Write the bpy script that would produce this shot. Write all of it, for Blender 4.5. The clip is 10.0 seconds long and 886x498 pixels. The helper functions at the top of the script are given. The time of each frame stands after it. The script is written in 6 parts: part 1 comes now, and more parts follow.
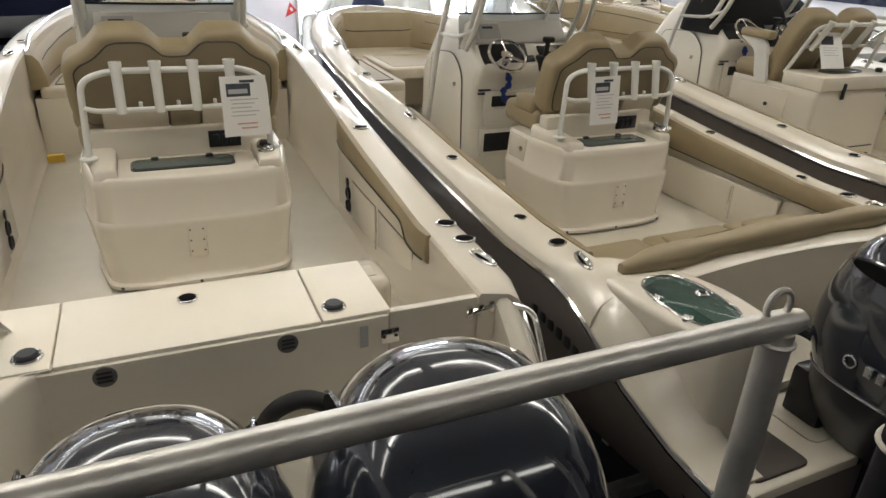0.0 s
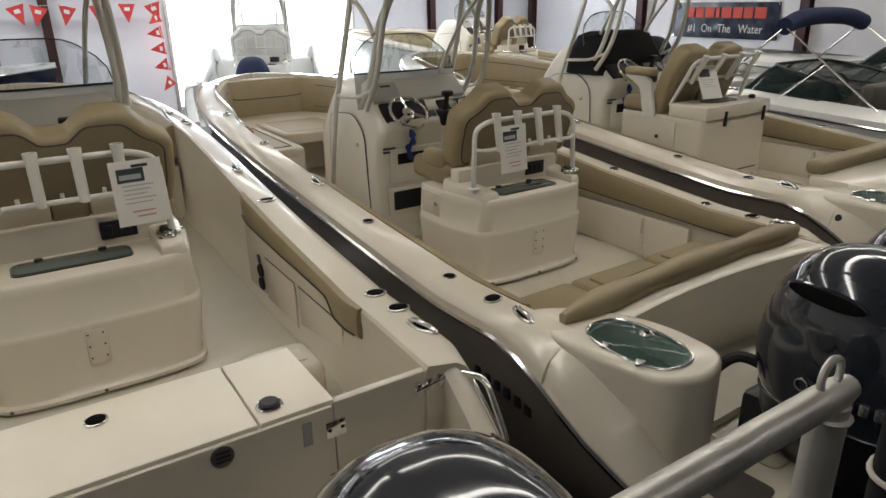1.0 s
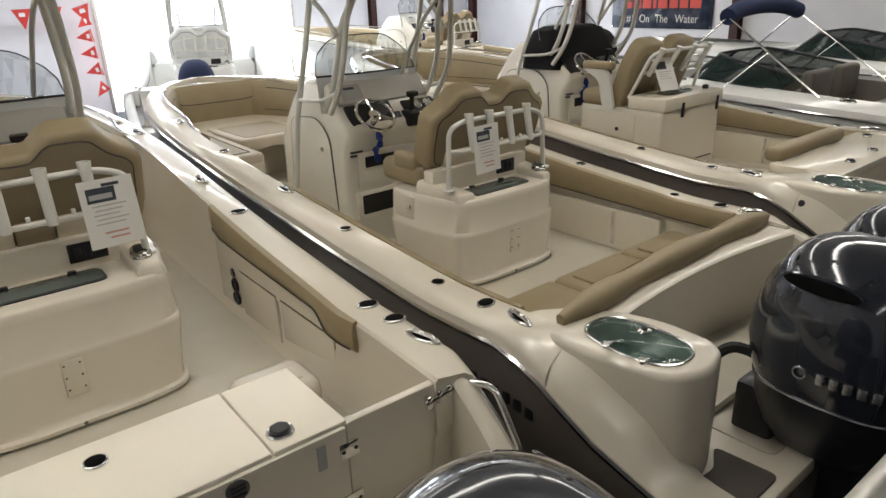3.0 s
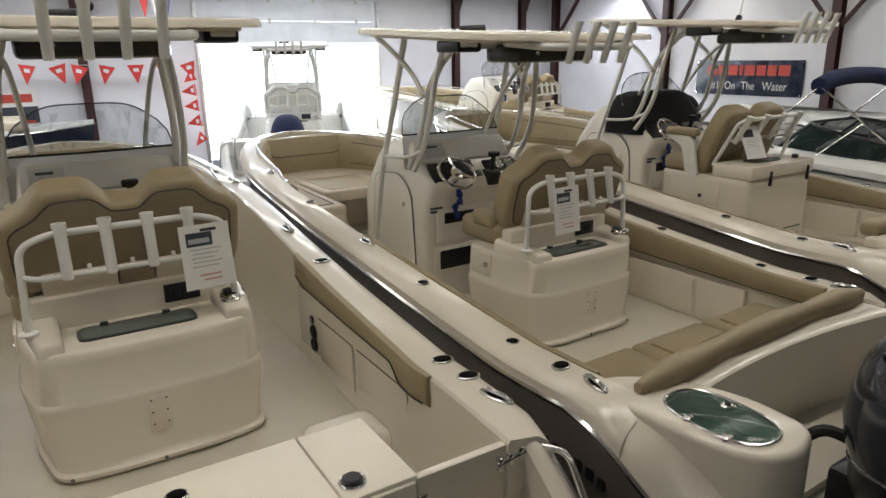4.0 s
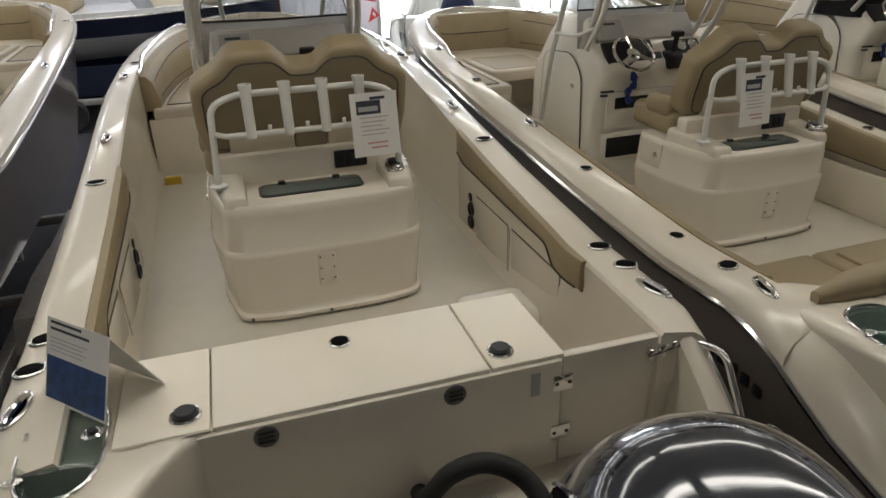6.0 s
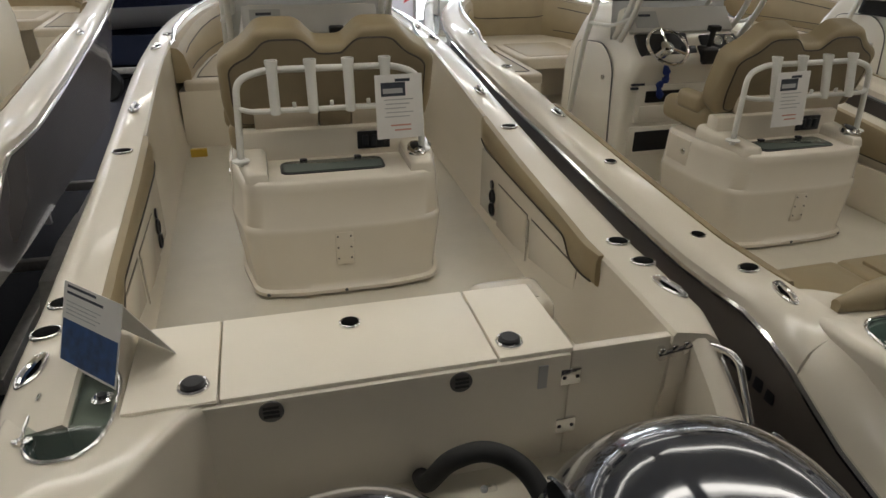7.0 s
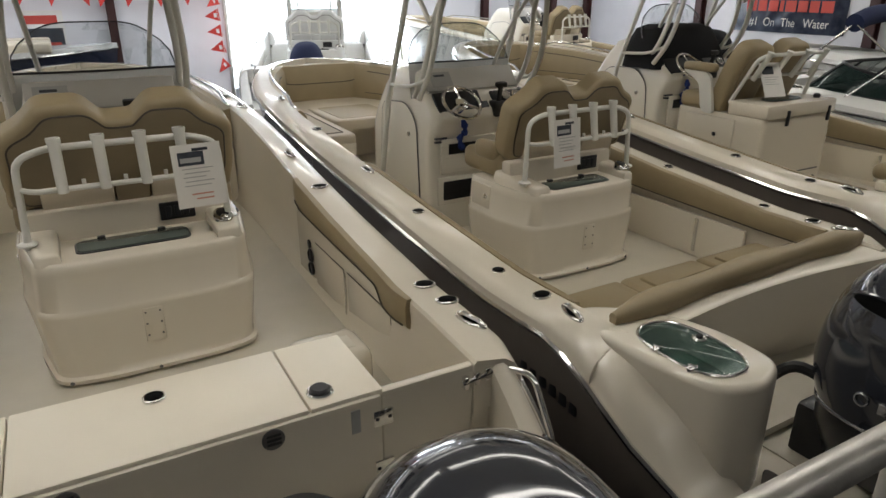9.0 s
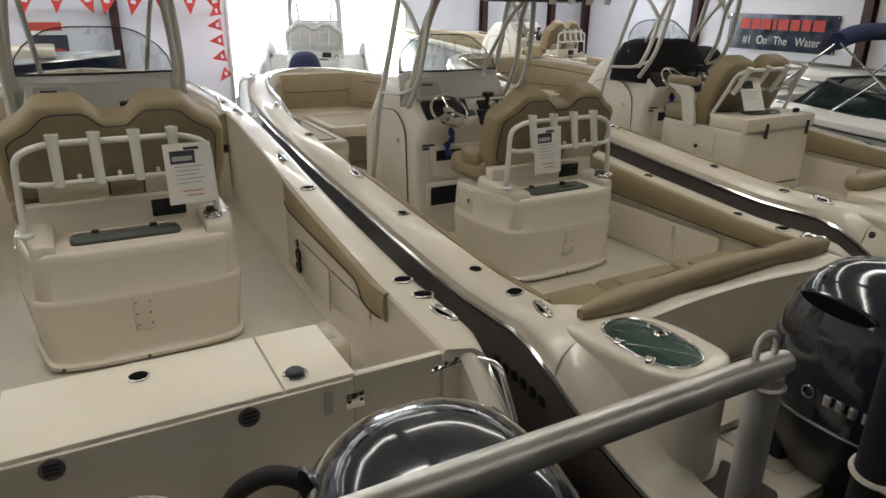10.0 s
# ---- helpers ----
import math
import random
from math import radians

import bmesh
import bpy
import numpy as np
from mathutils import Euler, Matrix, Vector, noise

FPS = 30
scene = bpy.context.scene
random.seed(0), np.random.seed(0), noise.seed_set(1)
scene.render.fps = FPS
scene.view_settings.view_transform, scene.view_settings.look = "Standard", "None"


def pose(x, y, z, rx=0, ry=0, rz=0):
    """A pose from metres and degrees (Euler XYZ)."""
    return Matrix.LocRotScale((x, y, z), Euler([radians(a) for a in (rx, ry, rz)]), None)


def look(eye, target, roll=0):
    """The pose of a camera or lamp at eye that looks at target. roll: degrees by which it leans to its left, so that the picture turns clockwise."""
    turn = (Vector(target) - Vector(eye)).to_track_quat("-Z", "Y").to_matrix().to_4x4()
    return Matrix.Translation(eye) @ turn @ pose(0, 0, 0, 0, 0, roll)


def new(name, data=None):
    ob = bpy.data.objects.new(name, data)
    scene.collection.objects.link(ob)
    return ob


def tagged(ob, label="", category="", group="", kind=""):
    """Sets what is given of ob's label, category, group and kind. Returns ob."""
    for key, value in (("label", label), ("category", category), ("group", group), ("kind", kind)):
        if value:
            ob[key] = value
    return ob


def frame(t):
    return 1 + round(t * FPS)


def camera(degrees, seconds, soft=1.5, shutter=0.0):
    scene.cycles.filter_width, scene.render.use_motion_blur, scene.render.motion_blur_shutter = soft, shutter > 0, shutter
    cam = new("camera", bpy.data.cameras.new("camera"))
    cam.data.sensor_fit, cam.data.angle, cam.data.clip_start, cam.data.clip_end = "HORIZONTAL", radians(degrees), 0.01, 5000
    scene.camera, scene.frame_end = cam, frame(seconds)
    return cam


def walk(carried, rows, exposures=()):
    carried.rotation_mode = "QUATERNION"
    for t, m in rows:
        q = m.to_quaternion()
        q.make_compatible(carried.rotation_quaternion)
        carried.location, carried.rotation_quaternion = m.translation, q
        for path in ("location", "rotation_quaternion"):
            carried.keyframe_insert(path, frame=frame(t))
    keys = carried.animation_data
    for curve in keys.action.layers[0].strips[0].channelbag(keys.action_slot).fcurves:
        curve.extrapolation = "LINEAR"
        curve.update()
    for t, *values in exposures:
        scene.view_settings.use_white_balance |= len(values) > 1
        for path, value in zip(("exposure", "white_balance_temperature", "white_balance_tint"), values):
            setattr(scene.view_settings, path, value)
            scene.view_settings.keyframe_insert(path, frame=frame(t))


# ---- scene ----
cam = camera(67.0, 10.0)

PATH = [
    (0, (-0.18, -2.066, 3.451), (0.563, -0.412, 2.608), 2.6),
    (0.5, (-0.247, -1.998, 3.467), (0.581, -0.346, 2.702), 0.2),
    (1, (-0.207, -1.834, 3.449), (0.812, -0.261, 2.751), -0.9),
    (1.5, (-0.165, -1.725, 3.439), (1.102, -0.392, 2.652), -1.1),
    (2, (-0.237, -1.691, 3.462), (1.141, -0.48, 2.664), -2.1),
    (2.5, (-0.307, -1.666, 3.475), (0.949, -0.307, 2.716), -2.5),
    (3, (-0.352, -1.641, 3.491), (0.796, -0.168, 2.774), -2.0),
    (3.2, (-0.366, -1.628, 3.492), (0.744, -0.117, 2.796), -1.5),
    (4.5, (-0.411, -1.652, 3.52), (0.567, 0.019, 3.017), -0.7),
    (5, (-0.414, -1.647, 3.501), (0.519, 0.021, 2.91), 0.4),
    (5.5, (-0.428, -1.629, 3.474), (0.338, 0.06, 2.725), -0.7),
    (6, (-0.41, -1.616, 3.447), (0.13, 0.111, 2.595), -1.4),
    (6.2, (-0.401, -1.615, 3.443), (0.085, 0.122, 2.578), -1.2),
    (7.3, (-0.348, -1.616, 3.453), (0.148, 0.104, 2.56), 1.8),
    (7.5, (-0.323, -1.627, 3.464), (0.242, 0.075, 2.578), 1.9),
    (8, (-0.257, -1.678, 3.475), (0.522, 0.0, 2.715), 2.0),
    (8.5, (-0.218, -1.725, 3.461), (0.7, -0.11, 2.719), 1.3),
    (9, (-0.241, -1.8, 3.471), (0.665, -0.174, 2.741), 0.1),
    (9.5, (-0.262, -1.918, 3.473), (0.601, -0.257, 2.769), 0.4),
    (10, (-0.225, -2.014, 3.458), (0.688, -0.376, 2.763), 1.0),
]
walk(cam, [(t, look(eye, target, roll)) for t, eye, target, roll in PATH], [(0, -0.22), (0.5, -0.4), (1, -0.66), (2, -0.22), (3, -0.38), (4.5, -0.74), (5.2, -0.76), (6, -0.78), (7.5, -0.78), (9, -0.76), (10, -0.72)])

# ---- light ----
world = bpy.data.worlds.new("sky")
scene.world = world
world.use_nodes = True
_sky = world.node_tree.nodes.new("ShaderNodeTexSky")
_sky.sky_type, _sky.sun_disc = "NISHITA", False
_sky.sun_elevation, _sky.sun_rotation = radians(38), radians(200)
world.node_tree.nodes["Background"].inputs["Strength"].default_value = 0.12
world.node_tree.links.new(_sky.outputs[0], world.node_tree.nodes["Background"].inputs["Color"])
LAMP_POWER = 37
DOOR_POWER = 650
TUBE_GLOW = 7.0


def area_lamp(name, place, size_x, size_y, power, colour, turn=(0, 0, 0)):
    data = bpy.data.lights.new(name, "AREA")
    data.shape, data.size, data.size_y, data.energy, data.color = "RECTANGLE", size_x, size_y, power, colour
    ob = new(name, data)
    ob.matrix_basis = pose(*place, *turn)
    return ob


# ---- materials ----
def material(name, colour, rough=0.5, metal=0.0, coat=0.0, vary=0.06, scale=3.0, grain=0.0, grain_scale=220.0,
             second=None, blotch=0.0):
    """Principled surface with soft large-scale variation, fine roughness change and optional bump."""
    m = bpy.data.materials.new(name)
    m.use_nodes = True
    nt = m.node_tree
    b = nt.nodes["Principled BSDF"]
    b.inputs["Metallic"].default_value = metal
    b.inputs["Coat Weight"].default_value = coat
    b.inputs["Coat Roughness"].default_value = 0.04
    tc = nt.nodes.new("ShaderNodeTexCoord")
    n1 = nt.nodes.new("ShaderNodeTexNoise")
    n1.inputs["Scale"].default_value, n1.inputs["Detail"].default_value = scale, 6
    n2 = nt.nodes.new("ShaderNodeTexNoise")
    n2.inputs["Scale"].default_value, n2.inputs["Detail"].default_value = grain_scale, 3
    nt.links.new(tc.outputs["Object"], n1.inputs["Vector"])
    nt.links.new(tc.outputs["Object"], n2.inputs["Vector"])
    mix = nt.nodes.new("ShaderNodeMix")
    mix.data_type = "RGBA"
    other = second or tuple(c * (1 - vary * 2.2) for c in colour)
    mix.inputs["A"].default_value = (*other, 1)
    mix.inputs["B"].default_value = (*colour, 1)
    ramp = nt.nodes.new("ShaderNodeMapRange")
    ramp.inputs["From Min"].default_value, ramp.inputs["From Max"].default_value = 0.25, 0.75
    nt.links.new(n1.outputs["Fac"], ramp.inputs["Value"])
    nt.links.new(ramp.outputs["Result"], mix.inputs["Factor"])
    nt.links.new(mix.outputs["Result"], b.inputs["Base Color"])
    r = nt.nodes.new("ShaderNodeMapRange")
    r.inputs["To Min"].default_value, r.inputs["To Max"].default_value = max(0.02, rough * 0.88), min(1, rough * 1.12)
    nt.links.new(n1.outputs["Fac"], r.inputs["Value"])
    nt.links.new(r.outputs["Result"], b.inputs["Roughness"])
    if grain:
        bump = nt.nodes.new("ShaderNodeBump")
        bump.inputs["Strength"].default_value, bump.inputs["Distance"].default_value = grain, 0.002
        nt.links.new(n2.outputs["Fac"], bump.inputs["Height"])
        nt.links.new(bump.outputs["Normal"], b.inputs["Normal"])
    return m


def glass(name, colour, rough=0.03, share=0.75, body=1.0):
    """Thin pane: clear part tinted, rest a glossy sheet."""
    m = bpy.data.materials.new(name)
    m.use_nodes = True
    nt = m.node_tree
    b = nt.nodes["Principled BSDF"]
    b.inputs["Base Color"].default_value = (*[c * body for c in colour], 1)
    b.inputs["Roughness"].default_value = rough
    clear = nt.nodes.new("ShaderNodeBsdfTransparent")
    clear.inputs["Color"].default_value = (*[0.35 + 0.65 * c for c in colour], 1)
    mix = nt.nodes.new("ShaderNodeMixShader")
    mix.inputs["Fac"].default_value = share
    nt.links.new(b.outputs[0], mix.inputs[1])
    nt.links.new(clear.outputs[0], mix.inputs[2])
    nt.links.new(mix.outputs[0], nt.nodes["Material Output"].inputs["Surface"])
    return m


def glow(name, colour, strength):
    m = bpy.data.materials.new(name)
    m.use_nodes = True
    b = m.node_tree.nodes["Principled BSDF"]
    b.inputs["Base Color"].default_value = (*colour, 1)
    b.inputs["Emission Color"].default_value = (*colour, 1)
    b.inputs["Emission Strength"].default_value = strength
    return m


# one cream in two tones: lowered here, raised on lids to look strongly lit
GEL = material("cream_gelcoat", (0.735, 0.672, 0.56), 0.24, coat=0.4, vary=0.008, scale=1.5)
GEL_MATTE_LIT = material("lit_satin_gelcoat", (0.90, 0.83, 0.70), 0.5, vary=0.025, scale=3.0, grain=0.15, grain_scale=350)
GEL_DECK = material("nonskid_gelcoat", (0.64, 0.59, 0.485), 0.36, vary=0.04, scale=5.0, grain=0.35, grain_scale=420)
CONSOLE_GEL = material("ivory_gelcoat", (0.84, 0.80, 0.71), 0.24, coat=0.4, vary=0.008, scale=1.5)
WHITE_GEL = material("white_gelcoat", (0.80, 0.79, 0.76), 0.2, coat=0.4, vary=0.008, scale=1.5)
TAUPE_HULL = material("taupe_hull_gelcoat", (0.25, 0.215, 0.19), 0.16, coat=0.6, vary=0.05)
NAVY_HULL = material("navy_hull_gelcoat", (0.012, 0.016, 0.04), 0.14, coat=0.6, vary=0.05)
VINYL = material("tan_vinyl", (0.335, 0.265, 0.155), 0.46, vary=0.05, scale=6, grain=0.25, grain_scale=500)
VINYL_DARK = material("dark_tan_vinyl", (0.24, 0.19, 0.115), 0.5, vary=0.06, scale=6, grain=0.3, grain_scale=500)
VINYL_LIGHT = material("light_beige_vinyl", (0.56, 0.49, 0.38), 0.45, vary=0.05, scale=6, grain=0.25, grain_scale=500)
PIPING = material("brown_piping", (0.06, 0.045, 0.032), 0.5)
POWDER = material("white_powder_coat", (0.74, 0.73, 0.68), 0.32, coat=0.2, vary=0.03)
CHROME = material("polished_steel", (0.84, 0.83, 0.81), 0.14, metal=1.0, vary=0.05, scale=20)
ALU = material("brushed_aluminium", (0.72, 0.69, 0.64), 0.4, metal=0.75, vary=0.12, scale=14, grain=0.25, grain_scale=160)
BLACK = material("black_plastic", (0.012, 0.012, 0.014), 0.38, vary=0.1)
# near-black with little sheen: the shade inside openings, painted on solid plates
HOLLOW_SHADE = material("hollow_shade", (0.005, 0.005, 0.005), 0.9, vary=0.1)
HOLLOW_SHADE.node_tree.nodes["Principled BSDF"].inputs["Specular IOR Level"].default_value = 0.1
WHITE_VINYL = material("white_vinyl", (0.74, 0.74, 0.73), 0.45, vary=0.05, scale=6, grain=0.25, grain_scale=500)
DASH_GREY = material("grey_dash_plastic", (0.60, 0.585, 0.55), 0.4, vary=0.04)
GREY_VINYL = material("grey_brown_vinyl", (0.13, 0.115, 0.095), 0.5, vary=0.06, scale=6, grain=0.3, grain_scale=500)
RUBBER = material("black_rubber", (0.015, 0.015, 0.015), 0.7, vary=0.1, grain=0.3)
COWL = material("dark_metallic_cowl", (0.026, 0.030, 0.042), 0.13, metal=0.1, coat=1.0, vary=0.05, scale=3)
COWL_LOW = material("dark_grey_cowl", (0.022, 0.024, 0.030), 0.3, metal=0.3, coat=0.3)
BADGE = material("silver_badge", (0.62, 0.62, 0.62), 0.25, metal=0.9)
PAPER = material("printed_paper", (0.78, 0.76, 0.72), 0.6, vary=0.03, scale=12)
INK_DARK = material("dark_ink", (0.06, 0.07, 0.09), 0.6, vary=0.3, scale=40)
INK_BLUE = material("blue_print", (0.03, 0.09, 0.26), 0.5, vary=0.3, scale=25)
INK_RED = material("red_print", (0.55, 0.07, 0.05), 0.6)
INK_SALMON = material("faded_red_print", (0.62, 0.30, 0.24), 0.6)
VENT_GREY = material("grey_vent_plastic", (0.10, 0.095, 0.09), 0.35)
INK_GREY = material("grey_print", (0.45, 0.45, 0.44), 0.6)
MAT_PAD = material("brown_deck_pad", (0.095, 0.08, 0.068), 0.75, grain=0.5, grain_scale=300)
WELL = material("green_well_liner", (0.05, 0.155, 0.11), 0.3, vary=0.12, scale=6)
# pale liner and green floor, both lightened for the lid's reflected light
WELL_PALE = material("pale_green_well_liner", (0.60, 0.72, 0.66), 0.35, vary=0.12, scale=6)
WELL_WATER = material("green_well_floor", (0.17, 0.33, 0.27), 0.25, vary=0.12, scale=6)
WELL_GLASS = glass("clear_lid", (0.80, 0.90, 0.87), 0.015, 0.72, body=0.08)
SMOKE = glass("smoked_acrylic", (0.30, 0.30, 0.30), 0.05, 0.55)
CLEAR = glass("clear_acrylic", (0.8, 0.84, 0.84), 0.03, 0.80, body=0.18)
GREEN_GLASS = glass("green_windscreen", (0.05, 0.085, 0.08), 0.04, 0.45)
FROST = glass("grey_windscreen", (0.58, 0.58, 0.56), 0.15, 0.12)
FABRIC_NAVY = material("navy_canvas", (0.012, 0.022, 0.075), 0.85, grain=0.4, grain_scale=260)
FABRIC_BLACK = material("black_canvas", (0.006, 0.006, 0.008), 0.9, grain=0.4, grain_scale=260)
WALL = material("white_wall_liner", (0.78, 0.77, 0.80), 0.55, vary=0.05, scale=1.2)
# greyed below the wall liner so the unseen ceiling bounces less fill light
CEILING = material("greyed_ceiling_liner", (0.50, 0.50, 0.49), 0.6, vary=0.05, scale=0.8)
STEEL_RED = material("maroon_steel", (0.055, 0.014, 0.013), 0.5, vary=0.15, scale=4)
CONCRETE = material("dark_concrete", (0.020, 0.019, 0.025), 0.85, vary=0.2, scale=1.1, grain=0.4, grain_scale=60)
CARPET_BLUE = material("dark_blue_carpet", (0.012, 0.02, 0.05), 0.9, grain=0.6, grain_scale=200)
ROPE = material("white_rope", (0.62, 0.58, 0.5), 0.85, grain=0.6, grain_scale=120)
PENNANT_RED = material("red_pennant", (0.62, 0.045, 0.035), 0.6)
PENNANT_BLUE = material("blue_pennant", (0.03, 0.07, 0.32), 0.6)
PENNANT_WHITE = material("white_pennant", (0.75, 0.75, 0.75), 0.6)
YELLOW = material("yellow_tag", (0.65, 0.42, 0.04), 0.5)
DOOR_WHITE = material("white_door_panel", (0.84, 0.86, 0.90), 0.5, vary=0.04)
TUBE = glow("fluorescent_tube", (1.0, 0.97, 0.90), TUBE_GLOW)
# dark so the unseen back wall throws little light onto aft faces
DARK_WALL = material("unseen_dark_wall", (0.10, 0.09, 0.09), 0.7, vary=0.15)
# emission that stands in for daylight on the sheet beyond the door
DAYLIGHT_GLOW = glow("daylight_glow_sheet", (0.90, 0.96, 1.0), 6.0)


# ---- mesh tools ----
def part(name, bm, mat, parent=None, label="", sharp=38):
    me = bpy.data.meshes.new(name)
    bmesh.ops.recalc_face_normals(bm, faces=bm.faces[:])
    bm.to_mesh(me)
    bm.free()
    me.materials.append(mat)
    me.shade_smooth()
    me.set_sharp_from_angle(angle=radians(sharp))
    ob = new(name, me)
    if parent is not None:
        ob.parent = parent
    if label:
        ob["label"] = label
    return ob


def thing(name, place, label, category, group="", kind="", turn=0.0):
    ob = new(name)
    ob.empty_display_size = 0.2
    ob.matrix_basis = pose(*place, 0, 0, turn)
    return tagged(ob, label, category, group, kind)


def box(x0, x1, y0, y1, z0, z1, bev=0.0, seg=2, bm=None):
    """A block with rounded edges."""
    t = bmesh.new()
    bmesh.ops.create_cube(t, size=1)
    for v in t.verts:
        v.co = Vector(((x0 + x1) / 2 + v.co.x * (x1 - x0), (y0 + y1) / 2 + v.co.y * (y1 - y0), (z0 + z1) / 2 + v.co.z * (z1 - z0)))
    if bev:
        bmesh.ops.bevel(t, geom=t.edges[:], offset=bev, segments=seg, profile=0.5, affect="EDGES")
    if bm is None:
        return t
    return join(bm, t)


def join(bm, other):
    me = bpy.data.meshes.new("join")
    other.to_mesh(me)
    other.free()
    bm.from_mesh(me)
    bpy.data.meshes.remove(me)
    return bm


def loft(rings, closed=True, caps=True, bm=None):
    """Skin through rings of equal length; closed joins each ring's ends."""
    bm = bm or bmesh.new()
    rows = [[bm.verts.new(p) for p in ring] for ring in rings]
    n = len(rows[0])
    for a, b in zip(rows, rows[1:]):
        for i in range(n if closed else n - 1):
            j = (i + 1) % n
            try:
                bm.faces.new((a[i], a[j], b[j], b[i]))
            except ValueError:
                pass
    if caps and closed:
        bm.faces.new(rows[0][::-1])
        bm.faces.new(rows[-1])
    return bm


def tube(points, r, n=10, bm=None, closed=False):
    """A round bar along points; r may be one radius or one a point."""
    pts = [Vector(p) for p in points]
    m = len(pts)
    rings, up = [], None
    for i, p in enumerate(pts):
        if closed:
            d = (pts[(i + 1) % m] - pts[i - 1]).normalized()
        else:
            d = (pts[min(i + 1, m - 1)] - pts[max(i - 1, 0)]).normalized()
        if up is None:
            up = d.orthogonal().normalized()
        up = (up - d * up.dot(d)).normalized()
        side = d.cross(up)
        rad = r[i] if isinstance(r, (list, tuple)) else r
        rings.append([p + (up * math.cos(a) + side * math.sin(a)) * rad for a in (2 * math.pi * k / n for k in range(n))])
    if closed:
        rings.append(rings[0])
    return loft(rings, True, not closed, bm)


def smooth_path(points, steps=6):
    """Catmull-Rom through the points."""
    p = [Vector(q) for q in points]
    p = [p[0] * 2 - p[1]] + p + [p[-1] * 2 - p[-2]]
    out = []
    for a, b, c, d in zip(p, p[1:], p[2:], p[3:]):
        for k in range(steps):
            t = k / steps
            out.append(0.5 * (2 * b + (c - a) * t + (2 * a - 5 * b + 4 * c - d) * t * t + (3 * b - a - 3 * c + d) * t ** 3))
    out.append(p[-2])
    return out


def rounded(points, radius, seg=4, closed=False):
    """A polyline with rounded corners."""
    p = [Vector(q) for q in points]
    n, out = len(p), []
    for i in range(n):
        if not closed and i in (0, n - 1):
            out.append(p[i])
            continue
        a, b, c = p[i - 1], p[i], p[(i + 1) % n]
        r = min(radius, (a - b).length * 0.45, (c - b).length * 0.45)
        s, e = b + (a - b).normalized() * r, b + (c - b).normalized() * r
        for k in range(seg + 1):
            t = k / seg
            out.append(s * (1 - t) ** 2 + b * 2 * t * (1 - t) + e * t * t)
    return out


def slab(outline, z0, z1, bev=0.0, bm=None, seg=2):
    """A flat plate of the (x, y) outline between two heights, its top edge rounded."""
    rings = []
    cx, cy = sum(p[0] for p in outline) / len(outline), sum(p[1] for p in outline) / len(outline)

    def inset(d):
        n, out = len(outline), []
        for i in range(n):
            a, b, c = Vector(outline[i - 1][:2]), Vector(outline[i][:2]), Vector(outline[(i + 1) % n][:2])
            t = (c - a).normalized()
            q = b + Vector((-t.y, t.x)) * d * sign
            out.append((q.x, q.y))
        return out
    area = sum(outline[i - 1][0] * outline[i][1] - outline[i][0] * outline[i - 1][1] for i in range(len(outline)))
    sign = 1 if area > 0 else -1
    rings.append([(x, y, z0) for x, y in inset(0)])
    rings.append([(x, y, z1 - bev) for x, y in inset(0)])
    for k in range(1, seg + 1) if bev else ():
        a = math.pi / 2 * k / seg
        rings.append([(x, y, z1 - bev + bev * math.sin(a)) for x, y in inset(bev * (1 - math.cos(a)))])
    return loft(rings, True, True, bm)


def turned(bm, m):
    bmesh.ops.transform(bm, matrix=m, verts=bm.verts[:])
    return bm


def lathe(profile, n=18, bm=None):
    """Turned shape round z from (radius, height) pairs."""
    return loft([[(r * math.cos(2 * math.pi * k / n), r * math.sin(2 * math.pi * k / n), z) for k in range(n)]
                 for r, z in profile], True, True, bm)


def oval(cx, cy, a, b, n=28, power=2.0):
    out = []
    for k in range(n):
        t = 2 * math.pi * k / n
        c, s = math.cos(t), math.sin(t)
        out.append((cx + a * math.copysign(abs(c) ** (2 / power), c), cy + b * math.copysign(abs(s) ** (2 / power), s)))
    return out


def curve_at(table, y):
    """Smooth value from a table of (y, value)."""
    if y <= table[0][0]:
        return table[0][1]
    for (a, u), (b, v) in zip(table, table[1:]):
        if y <= b:
            t = (y - a) / (b - a)
            return u + (v - u) * t
    return table[-1][1]


def text_mesh(words, size, mat, m, name="lettering", parent=None, depth=0.002, squeeze=1.0):
    data = bpy.data.curves.new(name, "FONT")
    data.body, data.size, data.extrude, data.align_x, data.align_y = words, size, depth, "CENTER", "CENTER"
    holder = bpy.data.objects.new(name, data)
    me = bpy.data.meshes.new_from_object(holder)
    bpy.data.objects.remove(holder)
    me.transform(m @ Matrix.Diagonal((squeeze, 1, 1, 1)))
    me.materials.clear()
    me.materials.append(mat)
    ob = new(name, me)
    if parent is not None:
        ob.parent = parent
    return ob

# ---- building ----
X0, X1, Y0, Y1, H = -8.5, 14.7, -11.0, 16.0, 5.3
DOOR_X0, DOOR_X1, DOOR_TOP = 3.6, 8.4, 3.9


